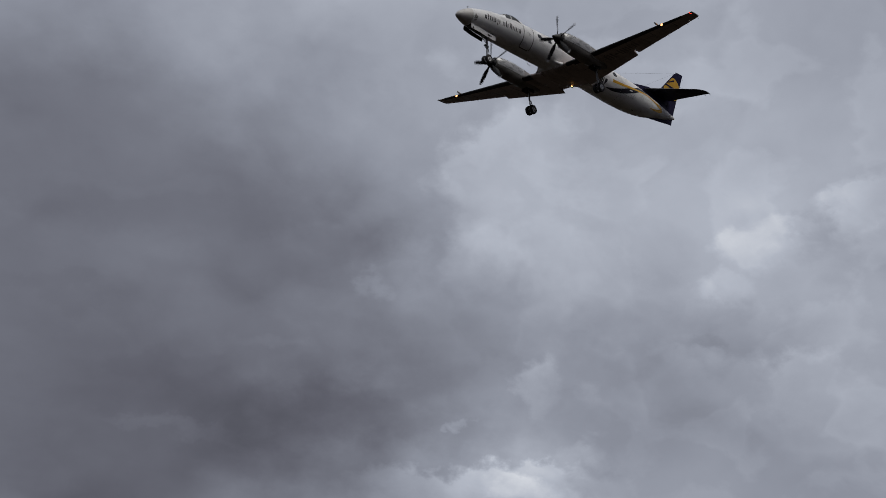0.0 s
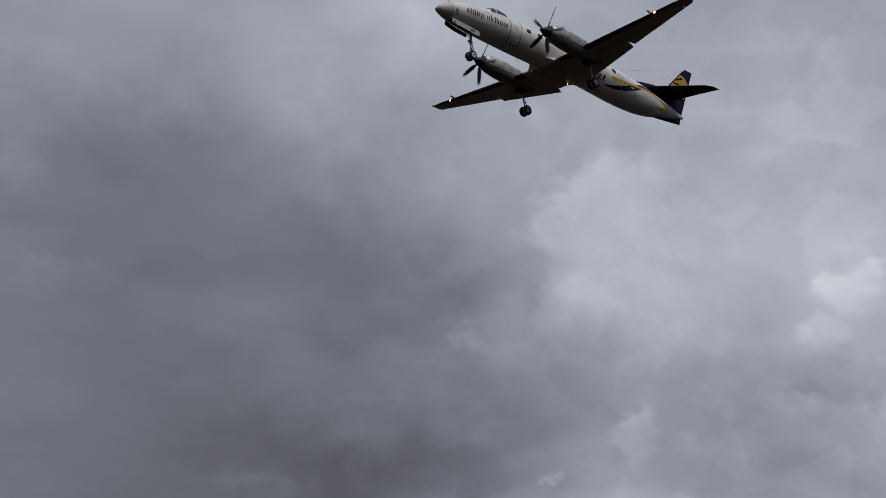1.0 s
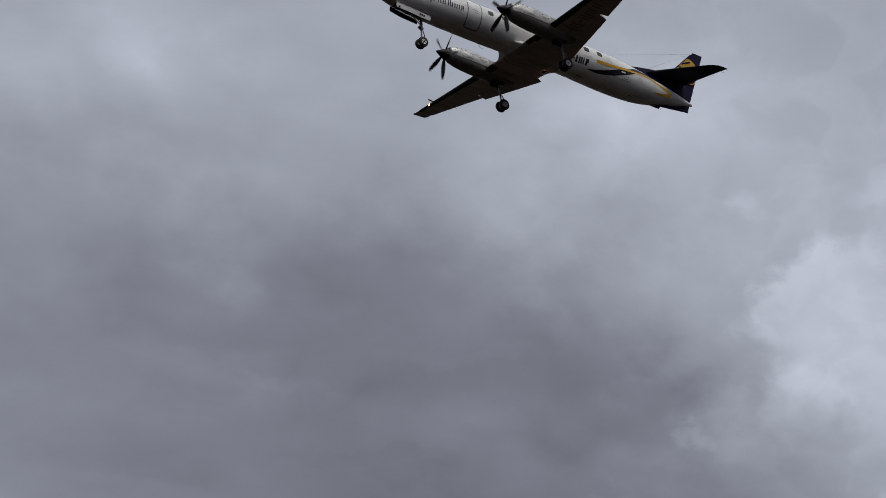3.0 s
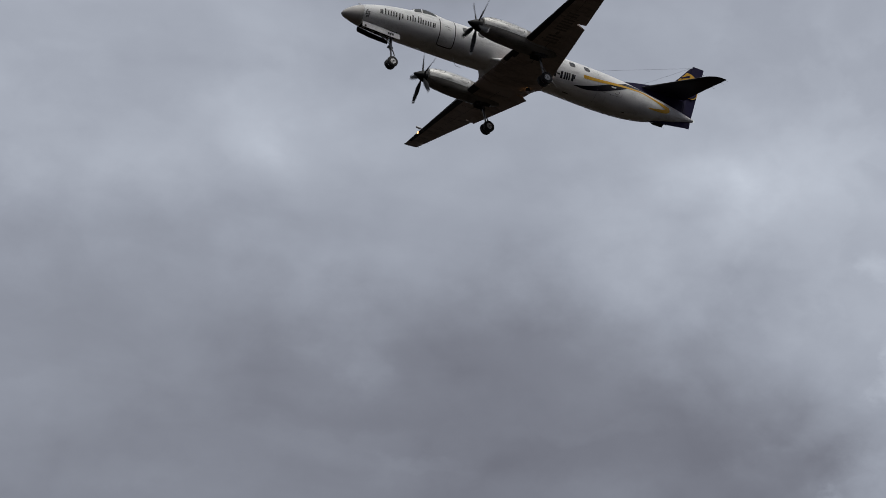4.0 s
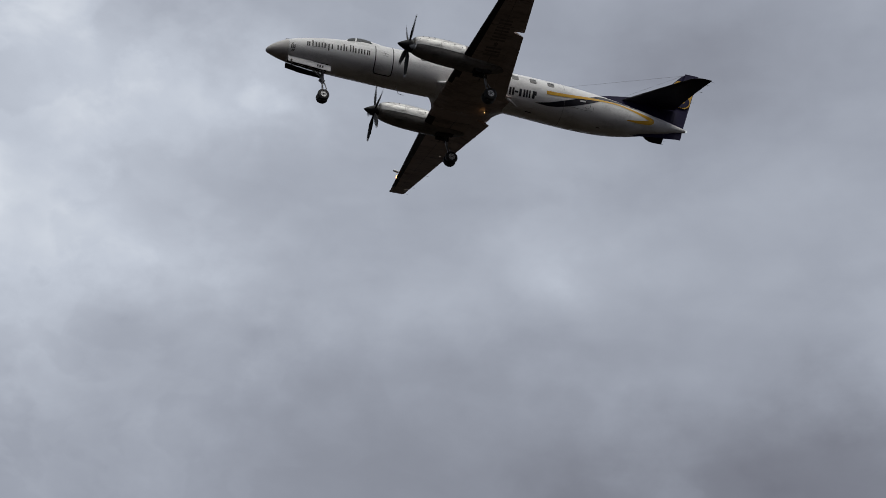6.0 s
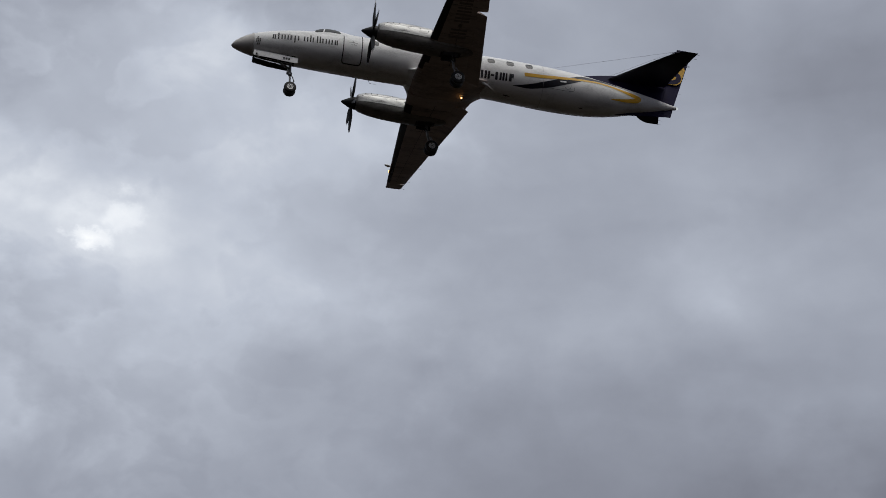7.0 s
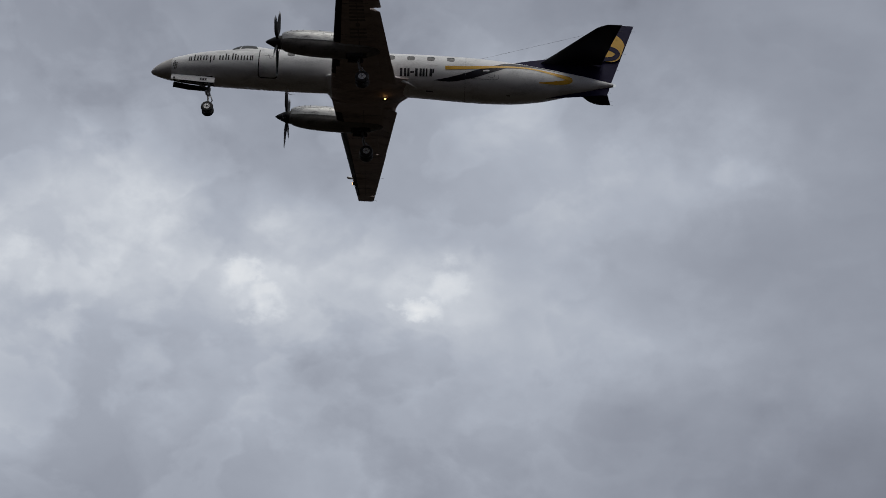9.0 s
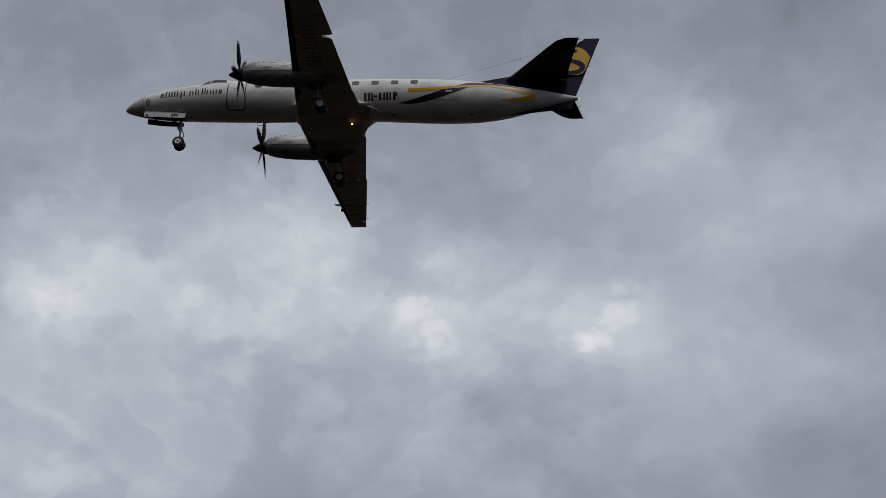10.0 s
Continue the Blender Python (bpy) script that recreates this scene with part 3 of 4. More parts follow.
def foil(u, chord, up, thick=.15):
    """Height of the upper or lower face at the part u of the chord."""
    t = 5 * thick * (.2969 * math.sqrt(u) - .126 * u - .3516 * u * u + .2843 * u ** 3 - .1036 * u ** 4)
    return chord * (t * (1.1 if up else -.85) + .02 * (1 - (2 * u - .8) ** 2 if u < .9 else 0))


US = [0, .006, .02, .05, .1, .18, .28, .4, .52, .64, .75]


def wing_ring(y, side, us, shrink=1.0, lift=0.0):
    lead, chord, z = wing_section(y)
    thick = .155 - .004 * y
    up = [Vector((lead - u * chord, side * y, z + lift + shrink * foil(u, chord, True, thick))) for u in us]
    low = [Vector((lead - u * chord, side * y, z + lift + shrink * foil(u, chord, False, thick))) for u in us]
    return up[::-1] + low[1 if us[0] == 0 else 0:]


def surface_ring(y, side, u0, drop, gap=.012):
    """Section of a flap or aileron behind u0, turned down by drop degrees."""
    lead, chord, z = wing_section(y)
    thick = .155 - .004 * y
    hinge = Vector((lead - (u0 + gap / chord) * chord, 0, z + (foil(u0, chord, True, thick) + foil(u0, chord, False, thick)) / 2))
    pts = [(u0 + gap / chord + (1 - u0 - gap / chord) * k) for k in (0, .12, .35, .65, .97)]
    ring = [(lead - u * chord, z + foil(min(u, 1), chord, True, thick)) for u in pts[::-1]] + [(lead - u * chord, z + foil(min(u, 1), chord, False, thick)) for u in pts]
    a = radians(drop)
    out = []
    for x, zz in ring:
        dx, dz = x - hinge.x, zz - hinge.z
        out.append(Vector((hinge.x + dx * math.cos(a) - dz * math.sin(a), side * y, hinge.z + dx * math.sin(a) + dz * math.cos(a))))
    return out


def under_wing(side, y, u, off=.005):
    lead, chord, z = wing_section(y)
    return Vector((lead - u * chord, side * y, z + foil(u, chord, False, .155 - .004 * y) - off))


def make_wing(side):
    bm = bmesh.new()
    skin(bm, [wing_ring(y, side, US) for y in (.35, .9, 1.6, 2.4, 3.3, 4.3, 5.3, 6.3, 7.2, AIL_OUT)])
    wing = part("wing", bm, UNDER, plane, "long tapered wing in weathered paint, the underside's shade in its colour", sharp=50)
    bm = bmesh.new()
    full = US + [.85, .93, .985]
    skin(bm, [wing_ring(AIL_OUT + .004, side, full), wing_ring(8.3, side, full), wing_ring(8.46, side, full, .8, .01), wing_ring(TIP_Y, side, full[1:-1], .35, .03)])
    part("wing_tip", bm, UNDER, wing)
    bm = bmesh.new()
    skin(bm, [surface_ring(y, side, .75, 21, .004) for y in (.78, 1.6, 2.5, 3.4, FLAP_OUT)])
    part("flap", bm, UNDER, wing, "lowered wing flap")
    bm = bmesh.new()
    skin(bm, [surface_ring(y, side, .75, -1, -.006) for y in (FLAP_OUT + .07, 5.5, 6.7, AIL_OUT - .03)])
    part("aileron", bm, UNDER, wing)
    if side > 0:
        bm = bmesh.new()
        skin(bm, [ellipse(x, side * y, z, a, b, 14) for x, y, z, a, b in ((-8.9, .70, -.36, .08, .08), (-9.3, .61, -.35, .08, .08), (-9.6, .49, -.42, .06, .06), (-9.98, .29, -.50, .015, .015))])
        part("root_fillet", bm, WHITE, wing, "fillet behind the wing root")
    # rubber boots along the leading edge
    for y0, y1 in ((1.12, 1.84), (2.70, 7.95)):
        bm = bmesh.new()
        rings = []
        for k in range(7):
            y = y0 + (y1 - y0) * k / 6
            lead, chord, z = wing_section(y)
            t = .155 - .004 * y
            line = []
            for u, up in ((.075, True), (.05, True), (.02, True), (.006, True), (0, True), (.006, False), (.02, False), (.05, False), (.09, False), (.115, False)):
                uu = u * (1.0 + .05 * y)
                line.append(Vector((lead - uu * chord + .006 * (1 - u * 8), side * y, z + foil(uu, chord, up, t) + (.006 if up else -.006))))
            rings.append(line)
        part("de_icing_boot", skin(bm, rings, closed=False, cap=False), BOOT, wing, "black rubber de-icing boot")
    # landing light set in the leading edge, small pod before it
    y = 6.88
    lead, chord, z = wing_section(y)
    bm = bmesh.new()
    skin(bm, [ellipse(lead - .08, side * y, z - .05, .06, .055, 14), ellipse(lead + .034, side * y, z - .05, .078, .070, 14)])
    part("light_housing", bm, LINE, wing)
    bm = bmesh.new()
    skin(bm, [ellipse(lead + .037, side * y, z - .05, .072, .064, 14), ellipse(lead + .052, side * y, z - .05, .058, .050, 14), ellipse(lead + .062, side * y, z - .05, .030, .026, 14), [Vector((lead + .064, side * y, z - .05))]], cap=False)
    part("landing_light", bm, WARM, wing, "lit warm landing light")
    y = 6.62
    lead, chord, z = wing_section(y)
    bm = bmesh.new()
    skin(bm, [ellipse(lead + .26, side * y, z + .09, .004, .004, 12), ellipse(lead + .22, side * y, z + .09, .05, .045, 12), ellipse(lead + .10, side * y, z + .07, .06, .055, 12), ellipse(lead - .10, side * y, z + .05, .035, .03, 12)])
    part("light_pod", bm, HUB, wing, "pale streamlined pod on the leading edge")
    lead, chord, z = wing_section(8.4)
    bm = bmesh.new()
    skin(bm, [ellipse(lead + .01, side * 8.42, z + .02, .03, .02, 10), ellipse(lead - .13, side * 8.44, z + .02, .05, .03, 10)])
    part("position_light", bm, RED if side > 0 else LINE, wing, "red wing tip light" if side > 0 else "unlit wing tip light")
    for y in (6.4, 7.7, 8.4):
        lead, chord, z = wing_section(y)
        bm = bmesh.new()
        tube(bm, (lead - chord * .97, side * y, z), (lead - chord - .13, side * y, z - .01), .005, n=5)
        part("static_wick", bm, LINE, wing)
    # panel joints under the wing
    for y in (1.25, 3.1, 4.6, 6.0, 7.3):
        bm = bmesh.new()
        skin(bm, [[under_wing(side, y - .008, u, .003), under_wing(side, y + .008, u, .003)] for u in (.13, .3, .5, .73)], closed=False, cap=False)
        part("panel_joint", bm, LINE, wing)
    bm = bmesh.new()
    skin(bm, [[under_wing(side, y, .46, .003), under_wing(side, y, .468, .003)] for y in (.9, 2, 3, 4, 5, 6, 7, 7.9)], closed=False, cap=False)
    part("panel_joint", bm, LINE, wing)
    if side > 0:
        # faded registration along the underside, as bars
        for y0, y1, u0, u1 in ((2.95, 3.06, .30, .62), (3.16, 3.25, .30, .62), (3.33, 3.42, .30, .62), (3.52, 3.68, .42, .50), (3.78, 3.87, .30, .62), (3.93, 4.02, .30, .62),
                               (4.12, 4.20, .30, .62), (4.28, 4.36, .30, .62), (4.44, 4.52, .30, .62), (4.66, 4.76, .30, .62), (4.83, 4.92, .30, .62)):
            bm = bmesh.new()
            skin(bm, [[under_wing(side, y0 + (y1 - y0) * k, u0 + (u1 - u0) * j / 4) for j in range(5)] for k in (0, 1)], closed=False, cap=False)
            part("letter_bar", bm, FADED, wing)
    return wing


def make_root_fairing():
    """The flat-bottomed middle of the wing, flared into the belly before and behind."""
    us = (0, .004, .015, .035, .07, .12, .19, .28, .4, .55, .7, .8, .88, .95, 1)
    rings = []
    for y in (-1.5, -1.2, -1.02, -.94, -.86, -.78, -.7, -.62, -.55, -.44, -.3, -.15, 0, .15, .3, .44, .55, .62, .7, .78, .86, .94, 1.02, 1.2, 1.5):
        lead, chord, z = wing_section(max(abs(y), .5))
        k = min(1, max(0, (1.02 - abs(y)) / .50)) ** 2.5
        belly = .34 - math.sqrt(max(.03, .64 - y * y))
        low, up = [], []
        for u in us:
            flare = max(0, 1 - u / .35) ** 1.5 * .24 * k - max(0, (u - .7) / .3) ** 1.5 * .45 * k
            x = lead - min(u, .96 + .04 * k) * chord + flare
            thick = .155 - .004 * abs(y)
            zl, zu = z + foil(u, chord, False, thick) - .008, z + foil(u, chord, True, thick) + .008
            # the flared nose and tail rise into the belly
            rise = max(0, 1 - u / .22) ** 2 + max(0, (u - .72) / .28) ** 2
            low.append(Vector((x, y, zl + (belly - zl) * rise * k)))
            up.append(Vector((x, y, max(zu, zu + (belly + .04 - zu) * k))))
        rings.append((up, low))
    bm = bmesh.new()
    cut = 5
    skin(bm, [up[:cut - 1:-1] + [up[cut - 1]] + [low[cut - 1]] + low[cut:] for up, low in rings])
    fairing = part("belly_fairing", bm, UNDER, plane, "weathered fairing under the wing root, shade in its colour", sharp=60)
    bm = bmesh.new()
    skin(bm, [up[cut - 1::-1] + low[1:cut] for up, low in rings[3:-3]], closed=False, cap=False)
    part("root_fillet", bm, WHITE, fairing, "white fillet where the wing meets the belly", sharp=60)


make_wing(1)
make_root_fairing()
# the starboard wing sits a little forward and bends up
make_wing(-1).matrix_basis = pose(0, -.11, 0, -.25, 0, .2)

# ---------------------------------------------------------------- engines
ENGINE_Y, HUB_X, HUB_Z = 2.27, -4.93, -.18
NACELLE = smooth_table([(5.10, -.13, .25, .29), (5.16, -.135, .29, .33), (5.35, -.14, .345, .39), (5.9, -.165, .40, .47), (6.6, -.205, .415, .49), (7.2, -.245, .40, .48),
                        (7.9, -.30, .35, .41), (8.35, -.34, .25, .27), (8.65, -.37, .13, .14), (8.80, -.38, .03, .03)])


def cowl(x, deg, off=0.0):
    z, a, b = NACELLE(-x)
    t = radians(deg)
    p = 2 / 2.3
    c, s = math.cos(t), math.sin(t)
    return Vector((x, (a + off) * math.copysign(abs(c) ** p, c), z + (b + off) * math.copysign(abs(s) ** p, s)))


def make_nacelle(side, first):
    at = Matrix.Translation((0, side * ENGINE_Y, 0))
    if first:
        old = first
        nac = link_mesh("nacelle", old.data, plane, old["label"], at)
        for child in list(old.children):
            link_mesh(child.name.split(".")[0], child.data, nac, child["label"] if "label" in child else "")
        return nac
    bm = bmesh.new()
    skin(bm, [ellipse(-s, 0, *[float(v) for v in NACELLE(s)], 36, 2.3) for s in (5.10, 5.16, 5.25, 5.35, 5.5, 5.7, 5.9, 6.2, 6.6, 7.0, 7.4, 7.8, 8.1, 8.35, 8.5, 8.65, 8.75, 8.80)])
    nac = part("nacelle", bm, NACEL, plane, "engine nacelle with dark dull metal cowling", at)
    for x0, x1, low, low2 in ((-5.14, -6.08, -15, -12), (-6.09, -7.05, -12, -11)):
        part("cowling", shell(bmesh.new(), cowl, [(x0, low), (x1, low2), (x1, 180 - low2), (x0, 180 - low)], 8, 20, .010), COWL, nac, "bare aluminium upper cowling panel")
    for x in (-5.40, -5.62, -5.84):
        for a in (40, 140):
            part("vent", shell(bmesh.new(), cowl, [(x, a - 7), (x - .03, a - 7), (x - .03, a + 9), (x, a + 9)], 1, 2, .016), BAY, nac)
    # joint below the cowling, widened to paint the shadow under its edge
    part("panel_joint", ribbon_on(bmesh.new(), [(-5.16, -16.4), (-5.6, -14.9), (-6.1, -13.4), (-7.05, -12.4)], .028), LINE, nac)
    # an added metal strip draws the light caught along the wing junction
    bm = bmesh.new()
    skin(bm, [[cowl(x, a - 9, .008), cowl(x, a - 4, .016), cowl(x, a + 2, .016)] for x, a in ((-7.02, -8), (-7.2, -17), (-7.5, -20), (-7.8, -19.5), (-8.05, -17), (-8.3, -12), (-8.5, -8))], closed=False, cap=False)
    part("wing_strake", bm, COWL, nac, "pale metal strip added for the glint where the wing meets the nacelle")
    for x, a in ((-6.45, 52), (-6.62, 22), (-6.92, 14), (-5.30, 20)):
        part("latch", pane_shape(bmesh.new(), cowl, x, a, .025, 3.5, .014, 2), BAY, nac)
    # a small hatch high on the cowling, drawn by its dark joint
    for a, b in (((-6.25, 56), (-6.58, 56)), ((-6.25, 80), (-6.58, 80)), ((-6.25, 56), (-6.25, 80)), ((-6.58, 56), (-6.58, 80))):
        wide = (0, 2.0) if a[0] != b[0] else (-.014, 0)
        bm = bmesh.new()
        skin(bm, [[cowl(x, d, .014), cowl(x + wide[0], d + wide[1], .014)] for x, d in (a, ((a[0] + b[0]) / 2, (a[1] + b[1]) / 2), b)], closed=False, cap=False)
        part("hatch_line", bm, LINE, nac)
    for path in ([(-5.45, 78), (-5.45, 30), (-5.45, -6)], [(-6.10, 88), (-6.10, 40), (-6.10, 0)], [(-5.5, 24), (-6.0, 22), (-6.4, 24)]):
        bm = bmesh.new()
        if path[0][0] == path[1][0]:
            skin(bm, [[cowl(x, a, .014), cowl(x - .012, a, .014)] for x, a in path], closed=False, cap=False)
        else:
            skin(bm, [[cowl(x, a, .014), cowl(x, a + 1.6, .014)] for x, a in path], closed=False, cap=False)
        part("panel_joint", bm, LINE, nac)
    # a dark sheet for the intake's shaded mouth under the spinner, with a polished lip
    bm = bmesh.new()
    skin(bm, [[Vector((-5.085, .235 * math.cos(t) * k, -.13 - .26 * math.sin(t) * k)) for t in np.linspace(.35, math.pi - .35, 14)] for k in (1.08, .86)], closed=False, cap=False)
    part("intake", bm, BAY, nac)
    bm = bmesh.new()
    arc = np.linspace(.3, math.pi - .3, 18)
    skin(bm, [[Vector((-5.09 + .02 * math.cos(q), (.265 + .018 * math.sin(q)) * math.cos(t), -.13 - (.30 + .018 * math.sin(q)) * math.sin(t))) for q in np.linspace(0, 2 * math.pi, 8, endpoint=False)] for t in arc])
    part("intake_lip", bm, STEEL, nac, "polished intake lip")
    # a dark sheet on the skin for the wheel bay's shade, and its two doors
    bm = bmesh.new()
    skin(bm, [[cowl(x, a, .006) for a in (-112, -101, -90, -79, -68)] for x in (-7.45, -7.7, -7.95, -8.2)], closed=False, cap=False)
    part("wheel_bay", bm, BAY, nac, "dark sheet on the nacelle for the open wheel bay's shade")
    for y in (-.17, .17):
        part("gear_door", box(bmesh.new(), (-8.08, y - .012, -.84), (-7.52, y + .012, -.66), .006), BAY, nac)
    return nac


def ribbon_on(bm, path, width):
    rows = []
    for x, a in path:
        rows.append([cowl(x, a - width * 60, .013), cowl(x, a + width * 60, .013)])
    return skin(bm, rows, closed=False, cap=False)


nacelle = make_nacelle(1, None)
make_nacelle(-1, nacelle)


def make_propeller(side):
    at = Matrix.Translation((HUB_X, side * ENGINE_Y, HUB_Z))
    bm = bmesh.new()
    rows = [(.43, .004), (.41, .03), (.34, .075), (.24, .125), (.12, .185), (.0, .232), (-.08, .25), (-.15, .25)]
    skin(bm, [ellipse(x, 0, 0, r, r, 28) for x, r in rows])
    prop = part("propeller", bm, BLADE, plane, "five-bladed black propeller with pointed spinner", at)
    for k in range(5):
        turn = Matrix.Rotation(k * math.pi * 2 / 5, 4, "X")
        bm = bmesh.new()
        rings, tips = [], []
        for r, chord, thick, pitch in ((.20, .07, .06, 60), (.32, .10, .055, 55), (.45, .16, .045, 48), (.6, .195, .034, 40), (.82, .20, .026, 31), (1.0, .185, .02, 26), (1.15, .155, .015, 23), (1.16, .153, .015, 23), (1.23, .11, .011, 21), (1.26, .05, .008, 20)):
            ring = []
            for i in range(12):
                t = 2 * math.pi * i / 12
                c, h = chord / 2 * math.cos(t), thick / 2 * math.sin(t)
                a = radians(pitch)
                ring.append(Vector((c * math.sin(a) + h * math.cos(a), c * math.cos(a) - h * math.sin(a), r)))
            (rings if r <= 1.155 else tips).append(ring)
        for ring in rings + tips:
            for i, v in enumerate(ring):
                ring[i] = turn @ v
        part("blade", skin(bm, rings), BLADE, prop)
        part("blade_tip", skin(bmesh.new(), tips), TIP, prop, "pale painted blade tip")
    return prop


prop_port = make_propeller(1)
prop_starboard = make_propeller(-1)

# ---------------------------------------------------------------- tail


def plate(rows, name, mat, parent, label="", vertical=False):
    """A tapered tail surface; rows: (span, leading edge, trailing edge, height, thickness)."""
    bm = bmesh.new()
    rings = []
    for span, lead, trail, z, thick in rows:
        ring = []
        chord = lead - trail
        us = (0, .01, .04, .12, .28, .5, .75, .97)
        for u, sgn in [(u, 1) for u in us[::-1]] + [(u, -1) for u in us[1:]]:
            h = sgn * thick / 2 * 2.9 * (math.sqrt(u) - u) * (1 if u < .97 else .6) * .72
            ring.append(Vector((lead - u * chord, h, span)) if vertical else Vector((lead - u * chord, span, z + h)))
        rings.append(ring)
    return part(name, skin(bm, rings), mat, parent, label)


def fin_lead(z):
    return -15.72 - (z - 1.2) * .94


def fin_trail(z):
    return -17.22 - (z - .2) * .315


def make_tail():
    rows, rud = [], []
    for z in (.2, .6, 1.0, 1.5, 2.0, 2.5, 2.9, 3.04):
        lead, trail = fin_lead(z) - (.12 if z > 2.9 else 0), fin_trail(z)
        hinge = -16.72 - (z - .2) * .29
        rows.append((z, lead, hinge, 0, .17 - .03 * z))
        rud.append((z + .02, hinge + .06, trail, 0, .10 - .015 * z))
    fin = plate(rows, "fin", NAVY, plane, "swept navy blue tail fin with gold emblem", True)
    low = [(-.30, -16.62, -17.08, 0, .05), (-.05, -16.66, -17.15, 0, .08), (.12, -16.68, -17.18, 0, .09)]
    plate(low + rud, "rudder", NAVY, fin, "navy blue rudder", True)
    # dorsal fillet and keel
    bm = bmesh.new()
    skin(bm, [[Vector((x, w, z0)), Vector((x, w * .6, (z0 + z1) / 2)), Vector((x, .01, z1)), Vector((x, -.01, z1)), Vector((x, -w * .6, (z0 + z1) / 2)), Vector((x, -w, z0))]
              for x, z0, z1, w in ((-13.15, .84, .93, .008), (-13.6, .80, 1.06, .03), (-14.2, .72, 1.19, .05), (-15.0, .55, 1.33, .09), (-15.9, .35, 1.36, .09), (-16.6, .25, 1.30, .06))])
    part("dorsal_fillet", bm, NAVY, fin)
    bm = bmesh.new()
    skin(bm, [[Vector((x, w, z0)), Vector((x, .012, z1)), Vector((x, -.012, z1)), Vector((x, -w, z0))]
              for x, z0, z1, w in ((-14.55, -.40, -.55, .03), (-15.2, -.25, -.50, .06), (-16.0, -.05, -.41, .06), (-16.8, .08, -.31, .05))])
    part("ventral_keel", bm, NAVY, fin)

    # gold emblem on the fin: a disc cut by a dark swirl
    def on_fin(x, z, off):
        return Vector((x, .055 + off, z))
    bm = bmesh.new()
    cx, cz, rad = -17.02, 1.92, .73
    rows = []
    for k in range(25):
        z = cz - rad + 2 * rad * k / 24
        half = math.sqrt(max(0, rad * rad - (z - cz) ** 2))
        x0 = min(cx + half, fin_lead(z) - .06, -16.98 if z < 1.45 else 0)
        x1 = max(cx - half, fin_trail(z) + .06)
        if x0 > x1 and z > 1.2:
            rows.append([on_fin(x0 + (x1 - x0) * j / 6, z, .012) for j in range(7)])
    part("emblem", skin(bm, rows, closed=False, cap=False), GOLD, fin, "golden disc emblem with a navy swirl")
    bm = bmesh.new()
    line = smooth_table([(0, -16.45, 2.0, .04), (1, -16.88, 1.95, .14), (2, -17.25, 1.86, .21), (3, -17.46, 1.66, .20), (4, -17.32, 1.42, .19), (5, -16.85, 1.34, .20)])
    rows = []
    for k in range(31):
        x, z, w = line(k / 6)
        x2, z2, _ = line(min(5, k / 6 + .05))
        x1, z1, _ = line(max(0, k / 6 - .05))
        d = Vector((x2 - x1, z2 - z1)).normalized()
        rows.append([on_fin(x - d.y * w / 2, z + d.x * w / 2, .020), on_fin(x + d.y * w / 2, z - d.x * w / 2, .020)])
    part("emblem_swirl", skin(bm, rows, closed=False, cap=False), NAVY, fin)
    bm = bmesh.new()
    skin(bm, [[on_fin(-16.75 - .1 * k, 2.18 + .04 * k - .05 * (k == 0), .020), on_fin(-16.75 - .1 * k, 2.24 + .05 * k, .020)] for k in range(6)], closed=False, cap=False)
    part("emblem_swirl", bm, NAVY, fin)

    for s in (1, -1):
        rows = [(s * y, lead + .05, trail, 1.09, t) for y, lead, trail, t in ((.03, -14.62, -16.93, .17), (.6, -15.13, -17.03, .15), (1.3, -15.75, -17.17, .12), (1.9, -16.28, -17.31, .10), (2.2, -16.56, -17.38, .08), (2.28, -16.66, -17.40, .07), (2.40, -16.90, -17.43, .05), (2.42, -17.02, -17.43, .03))]
        tp = plate(rows, "tailplane", BLACK, plane, "swept dark navy tailplane")
        bm = bmesh.new()
        skin(bm, [[Vector((l + .056, s * y, 1.09 + h)) if h == 0 else Vector((l + .05 - .06 * abs(h) * 20, s * y, 1.09 + h)) for h in (.035, 0, -.035)] for y, l in ((.3, -14.87), (1.3, -15.755), (2.2, -16.57))], closed=False, cap=False)
        part("de_icing_boot", bm, BOOT, tp)
        for y in (1.6, 2.1, 2.36):
            bm = bmesh.new()
            x = -16.93 - .205 * y
            tube(bm, (x + .05, s * y, 1.06), (x - .10, s * y, 1.05), .005, n=5)
            part("static_wick", bm, LINE, tp)
    for z in (.9, 1.7, 2.3, 2.8):
        bm = bmesh.new()
        tube(bm, (fin_trail(z) + .03, 0, z), (fin_trail(z) - .09, 0, z - .01), .004, n=5)
        part("static_wick", bm, LINE, fin)


make_tail()


